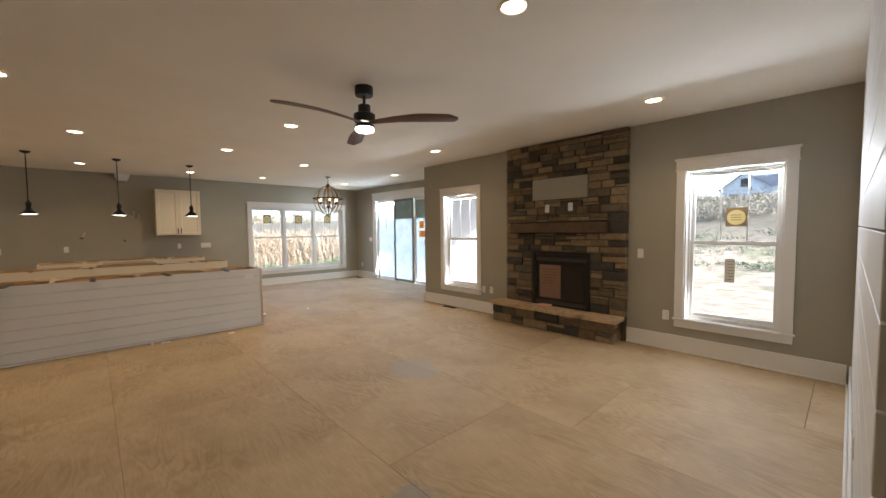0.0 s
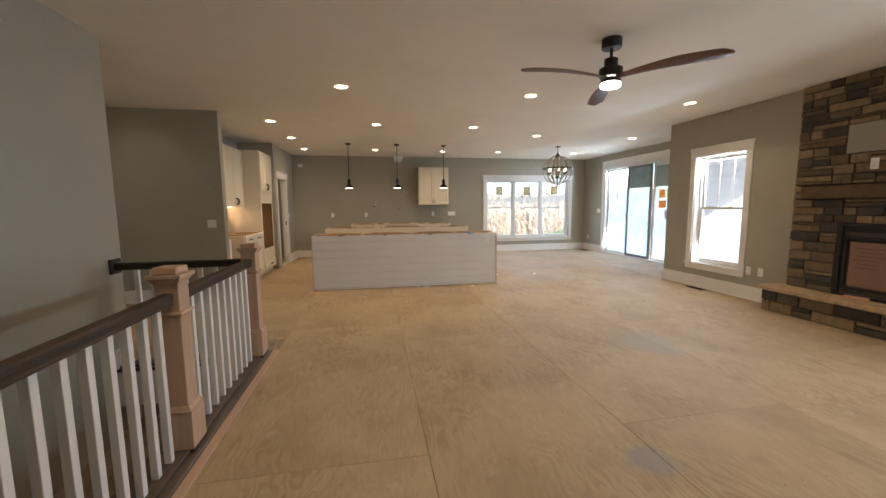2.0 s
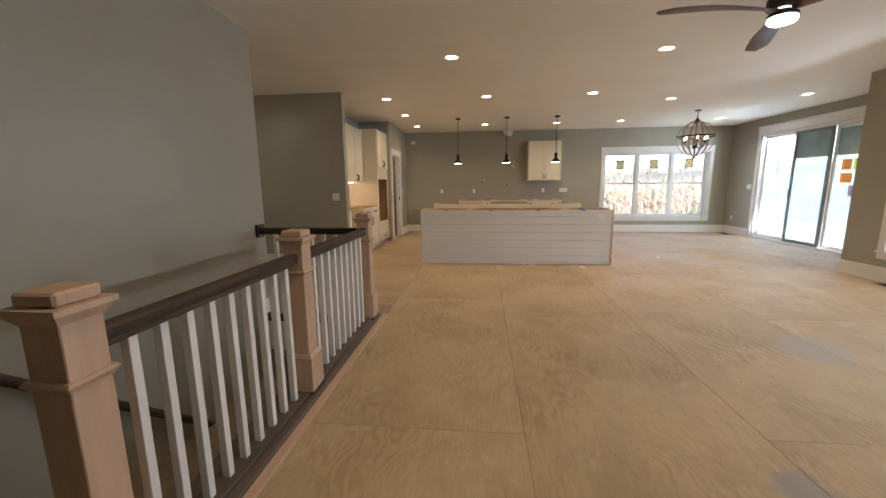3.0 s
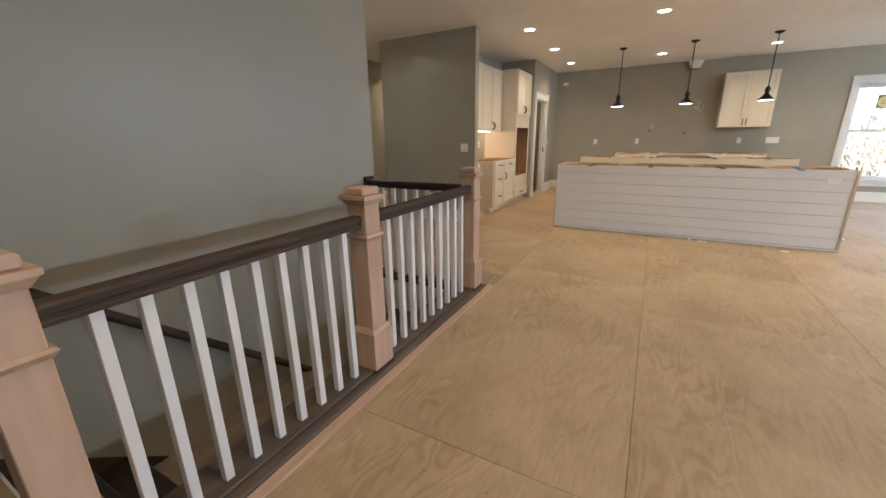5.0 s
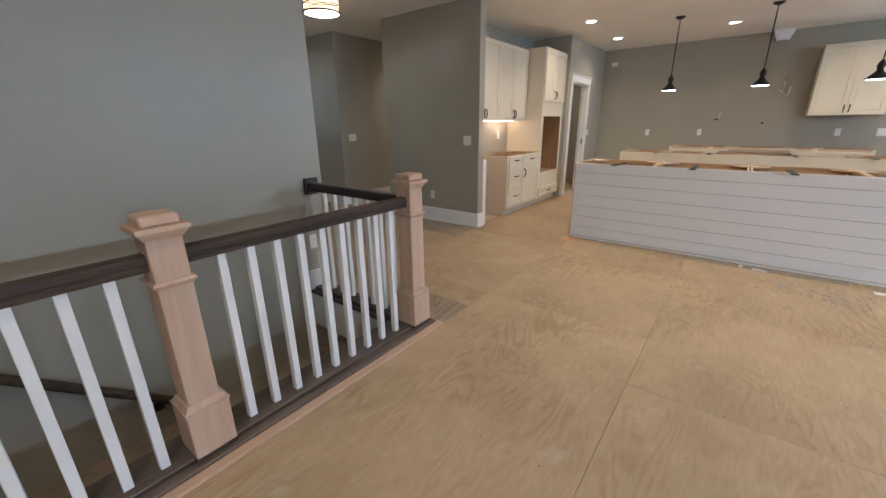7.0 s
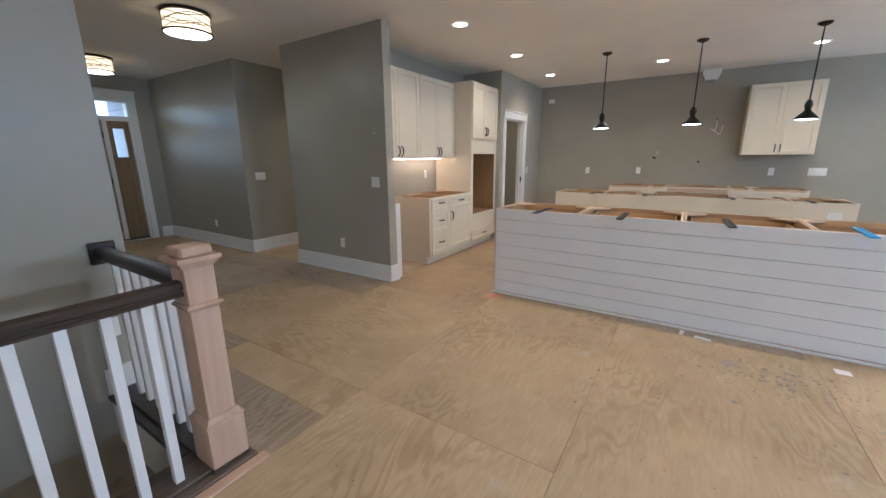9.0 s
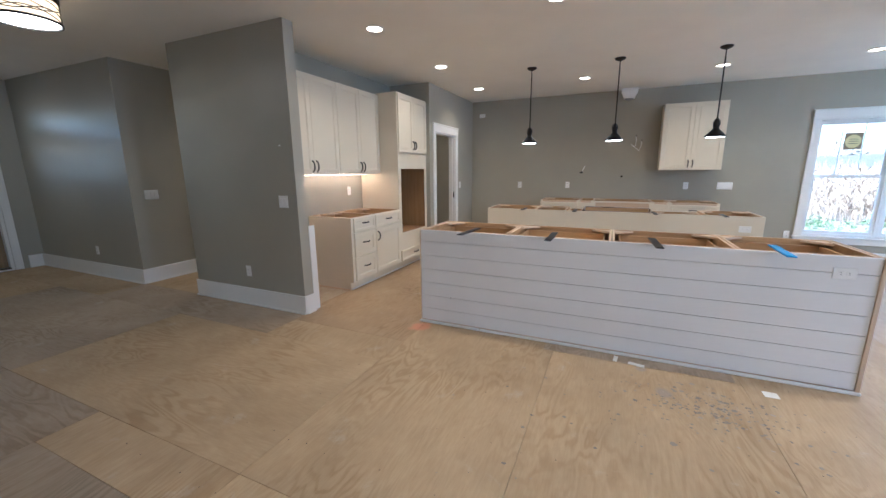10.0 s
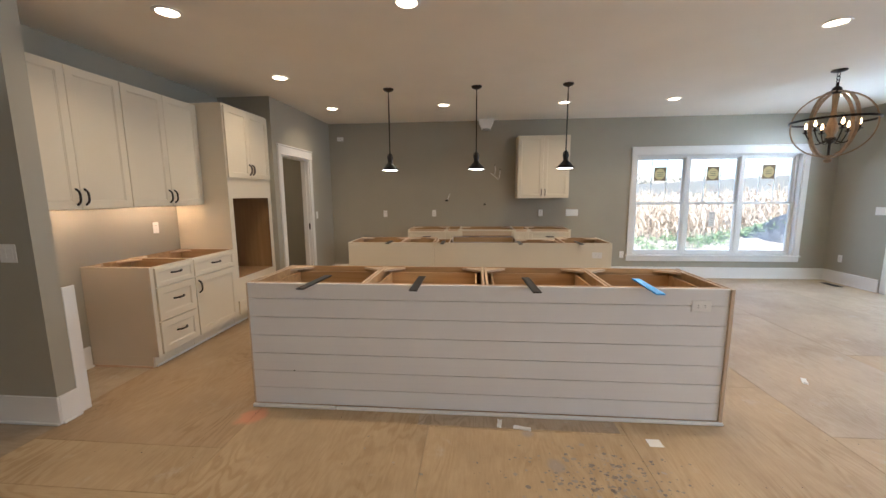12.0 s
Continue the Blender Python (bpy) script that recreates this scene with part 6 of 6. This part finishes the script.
weed = leafy("green_weed", [(0.0, (0.04, 0.07, 0.025)), (0.5, (0.085, 0.12, 0.05)), (1.0, (0.16, 0.17, 0.08))])
brush = leafy("dry_brush", [(0.0, (0.15, 0.125, 0.085)), (0.5, (0.23, 0.195, 0.14)), (1.0, (0.33, 0.29, 0.21))])
leaf_cloud("weed_strip", [(rng.uniform(4, 20), rng.uniform(18.6, 21.4), rng.uniform(0.3, 0.8), rng.uniform(0.15, 0.5), 55) for _ in range(110)], weed, "green weeds along the edge of the corn", "weeds", 0.07)
leaf_cloud("bank_weeds", [(rng.uniform(20, 30), rng.uniform(-4, 16), rng.uniform(0.5, 1.6), rng.uniform(0.2, 0.5), 110) for _ in range(130)], weed, "low green weeds on the bank", "weeds", 0.06)
leaf_cloud("bank_brush", [(rng.uniform(34, 52), rng.uniform(-8, 34), rng.uniform(1.2, 2.6), rng.uniform(0.8, 2.1), 420) for _ in range(120)], brush, "dry brush covering the bank", "brush", 0.10)
leaf_cloud("far_trees", [(rng.uniform(-60, 190), rng.uniform(170, 200), rng.uniform(5, 9), rng.uniform(4, 8), 120) for _ in range(80)], brush, "distant line of bare trees", "trees", 1.1)

# neighbouring house on the rise
HW, HR = paint("pale_blue_siding", (0.55, 0.60, 0.66), 0.6), paint("slate_roof", (0.14, 0.16, 0.20), 0.8)
g0 = lie(72, 10) - 0.3
nh = thing("neighbour_house", (74, 9, g0), "pale house with a dark gable roof on the rise", "house")
bm = bx(70, 80, 2.0, 14.0, g0, g0 + 3.2)
vsn = [bm.verts.new(p) for p in ((70, 8.2, g0 + 3.2), (70, 14.0, g0 + 3.2), (70, 11.1, g0 + 5.4), (79.9, 8.2, g0 + 3.2), (79.9, 14.0, g0 + 3.2), (79.9, 11.1, g0 + 5.4))]
bm.faces.new(vsn[:3]), bm.faces.new(vsn[3:])
part("wall", bm, HW, nh)
bm = bmesh.new()
for p in (((69.6, 7.9, 3.0), (69.6, 11.1, 5.55), (80.3, 11.1, 5.55), (80.3, 7.9, 3.0)), ((69.6, 14.3, 3.0), (69.6, 11.1, 5.55), (80.3, 11.1, 5.55), (80.3, 14.3, 3.0)),
          ((71, 1.6, 3.1), (71, 11, 3.1), (75.5, 11, 5.5), (75.5, 1.6, 5.5)), ((80.4, 1.6, 3.1), (80.4, 11, 3.1), (75.5, 11, 5.5), (75.5, 1.6, 5.5))):
    f = bm.faces.new([bm.verts.new((a, b_, g0 + c)) for a, b_, c in p])
bmesh.ops.solidify(bm, geom=bm.faces[:], thickness=0.2)
part("roof", bm, HR, nh)
for y, z in ((9.6, 1.2), (12.4, 1.2), (11.1, 3.4), (5.0, 1.2)):
    part("window", bx(69.93, 69.99, y - 0.5, y + 0.5, g0 + z, g0 + z + 1.2), SLOT, nh)


# lap siding of the bay return and the porch side
def siding(name, M, u0, u1, z0, z1):
    t = thing(name, M(u0, 0, z0), "grey horizontal lap siding on the outside wall", "siding", kind="structure")
    z = z0
    while z < z1 - 0.01:
        hi = min(z + 0.185, z1)
        bm = bmesh.new()
        vv = [bm.verts.new(M(u, v, q)) for u in (u0, u1) for v, q in ((-0.004, z), (-0.022, z), (-0.008, hi), (-0.001, hi))]
        for i in range(4):
            bm.faces.new((vv[i], vv[(i + 1) % 4], vv[4 + (i + 1) % 4], vv[4 + i]))
        bm.faces.new(vv[:4]), bm.faces.new(vv[4:])
        part("lap_board", bm, SIDING, t)
        z += 0.18
    return t


siding("wall_siding_bay", face_n(6.26), XE + 0.18, XD + 0.2, -0.5, H + 0.25)
siding("wall_siding_porch", face_n(6.62), -10.1, XF - 0.18, -0.3, H + 0.2)
wall("wall_garage", face_n(6.65), -10.1, XF - 0.175, 0.15, z0=-0.5, mat=SIDING, label="grey sided outside wall by the porch")
pc = thing("porch_ceiling", (-8.9, 5.2, 2.7), "white beadboard porch ceiling", "porch ceiling", kind="structure")
for k in range(26):
    y = 2.6 + 0.155 * k
    part("board", bx(-10.1, XF - 0.175, y + 0.003, y + 0.152, 2.66, 2.68, bev=0.003), VINYL, pc)
bm = bx(-10.2, XF - 0.172, 2.4, 6.62, -0.3, -0.05)
solo("porch_slab", bm, paint("porch_concrete", (0.42, 0.41, 0.39), 0.8, 0.1, 40, 0.3), "bare concrete porch slab", "porch", kind="structure")
pp = thing("porch_post", (-9.9, 6.0, -0.05), "square white porch post", "post")
part("shaft", bx(-9.98, -9.82, 5.6, 5.76, -0.05, 2.66, bev=0.004), VINYL, pp)
part("base_block", bx(-10.0, -9.8, 5.58, 5.78, -0.05, 0.2, bev=0.004), VINYL, pp)

# basement lamp below the landing
bl = thing("basement_light", (-1.5, 5.2, -0.3), "round white basement ceiling light, lit", "ceiling light")
part("lens", lathe(bmesh.new(), [(0.0, -0.03), (0.1, -0.028), (0.12, -0.01), (0.12, -0.001), (0.0, -0.001)], (-1.5, 5.2, -0.302), 24, cap=False), glow("basement_lens", (1.0, 0.78, 0.5), 7.0), bl)


# ---- subfloor sheets ----
def sheet(x0, x1, y0, y1, mat=PLY, across=False):
    g = 0.0009
    cx, cy = (x0 + x1) / 2, (y0 + y1) / 2
    lx, ly = (x1 - x0) / 2 - g, (y1 - y0) / 2 - g
    if across:
        lx, ly = ly, lx
    bm = bx(-lx, lx, -ly, ly, -0.0195, 0.0, bev=0.0015)
    ob = new("plywood_sheet", finish("plywood_sheet", bm, mat))
    ob.parent = floor
    ob.location = (cx, cy, rng.uniform(-0.0008, 0.0))
    ob.rotation_euler = (0, 0, radians(90) if across else 0)


cols = (-0.97, 0.225, 1.455, 2.68, 3.89, XE)
SEAMS = ((YB, -0.13, 2.31, 4.72, 7.16, 9.6, YN), (YB, 1.72, 4.16, 6.60, 9.04, YN), (YB, 2.37, 4.83, 7.27, 9.71, YN),
         (YB, 1.80, 4.24, 6.68, 9.12, YN), (YB, 0.63, 3.07, 5.51, 7.95, 10.39, YN))
for a, b, seams in zip(cols, cols[1:], SEAMS):
    for c, d in zip(seams, seams[1:]):
        sheet(a, b, c, d, PLYPALE if a > 2.6 and c > 6.1 else PLY)
for c, d in ((6.43, 8.85), (8.85, YN)):
    sheet(XE, XD, c, d, PLYPALE)
for c, d in ((6.30, 8.74), (8.74, YN)):
    sheet(XK, -0.97, c, d, PLYWARM)
sheet(-3.95, XK, 9.34, YN)
sheet(XS, -0.97, YB, SW[2])
sheet(-1.245, -0.97, SW[2], 3.87)
sheet(XS, -0.97, 3.87, 4.43, PLYGREY)
sheet(-2.19, -0.97, 4.43, 4.72)
sheet(-3.40, -0.97, 4.72, 5.95, PLY, True)
sheet(-2.19, -0.97, 5.95, 6.30, PLY)
sheet(-4.92, -2.19, 5.95, YF, PLYGREY, True)
sheet(-5.84, -3.40, 4.72, 5.95, PLYGREY, True)
sheet(-4.63, -2.19, 4.04, 4.72, PLYGREY, True)
sheet(XF, -4.63, 4.04, 4.72, PLY, True)
sheet(XF, -5.84, 4.72, 5.95, PLY, True)
sheet(XF, -4.92, 5.95, YF, PLY, True)
sheet(-4.92, -3.83, YF, 9.6)
solo("floor_patch", bx(XK + 0.02, -2.27, 6.68, 7.24, 0.0005, 0.003), PLYPALE, "pale clean plywood patch beside the cabinet end", "floor patch", kind="structure")
# narrow filler strip along the island front, in the darker plywood
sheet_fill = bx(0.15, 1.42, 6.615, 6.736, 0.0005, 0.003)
solo("floor_patch_strip", sheet_fill, PLYGREY, "thin darker strip of subfloor along the island", "floor strip", kind="structure")

# spatters, scraps and a paper slip on the floor
lv, lf = [], []
for _ in range(430):
    if rng.random() < 0.75:
        x, y = rng.gauss(1.20, 0.18), rng.gauss(6.22, 0.12)
    else:
        x, y = rng.gauss(0.85, 0.6), rng.gauss(5.9, 0.4)
    if y > 6.5:
        continue
    r = abs(rng.gauss(0.0032, 0.0036)) + 0.0016
    i = len(lv)
    n = 7
    for k in range(n):
        a = 6.283 * k / n
        q = r * rng.uniform(0.6, 1.3)
        lv.append((x + q * math.cos(a) * 1.3, y + q * math.sin(a), 0.0012))
    lf.append(tuple(range(i, i + n)))
me = bpy.data.meshes.new("floor_spatter")
me.from_pydata(lv, [], lf)
me.materials.append(leafy("dark_spatter", [(0.0, (0.19, 0.17, 0.15)), (0.6, (0.27, 0.24, 0.20)), (1.0, (0.40, 0.34, 0.27))]))
tagged(new("floor_spatter", me), "dark grey spatters dried on the subfloor by the island", "spatter", kind="stuff")
bm = bx(1.547, 1.627, 6.50, 6.57, 0.0012, 0.003)
solo("paper_slip", bm, PAPER, "small white slip of paper lying on the subfloor", "paper slip", at=(1.587, 6.535, 0))
for x, y, s in ((0.82, 6.62, 0.05), (0.68, 6.66, 0.04), (2.55, 8.6, 0.06), (3.1, 7.4, 0.05), (2.35, 7.5, 0.05)):
    bm = bx(x - s, x + s, y - s * 0.3, y + s * 0.3, 0.0005, 0.006, bev=0.002)
    bmesh.ops.subdivide_edges(bm, edges=bm.edges[:], cuts=2)
    for v in bm.verts:
        v.co += Vector((rng.uniform(-0.006, 0.006), rng.uniform(-0.006, 0.006), abs(rng.gauss(0, 0.003)) if v.co.z > 0.003 else 0))
    bmesh.ops.rotate(bm, verts=bm.verts, cent=(x, y, 0), matrix=Matrix.Rotation(rng.uniform(0, 3), 3, "Z"))
    solo("drywall_scrap", bm, PAPER, "crumpled white scrap lying on the subfloor", "scrap", "scraps on the floor", at=(x, y, 0))

# nail heads in rows over the joists
lv, lf = [], []
for j in range(31):
    y = YB + 0.31 + 0.4064 * j
    for k in range(62):
        x = XK + 0.1 + 0.148 * k + rng.uniform(-0.035, 0.035)
        if x > XE - 0.1 or (x < XP and y < 6.6) or (SW[0] - 0.1 < x < -0.94 and y < 4.1) or rng.random() < 0.25:
            continue
        i, q, yy = len(lv), rng.uniform(0.0028, 0.0048), y + rng.gauss(0, 0.012)
        for c in range(6):
            lv.append((x + q * math.cos(1.0472 * c), yy + q * math.sin(1.0472 * c), 0.0011))
        lf.append(tuple(range(i, i + 6)))
me = bpy.data.meshes.new("floor_nails")
me.from_pydata(lv, [], lf)
me.materials.append(leafy("nail_head", [(0.0, (0.10, 0.075, 0.055)), (0.7, (0.20, 0.145, 0.10)), (1.0, (0.30, 0.22, 0.15))]))
tagged(new("floor_nails", me), "small dark nail heads in rows on the subfloor", "nails", kind="stuff")
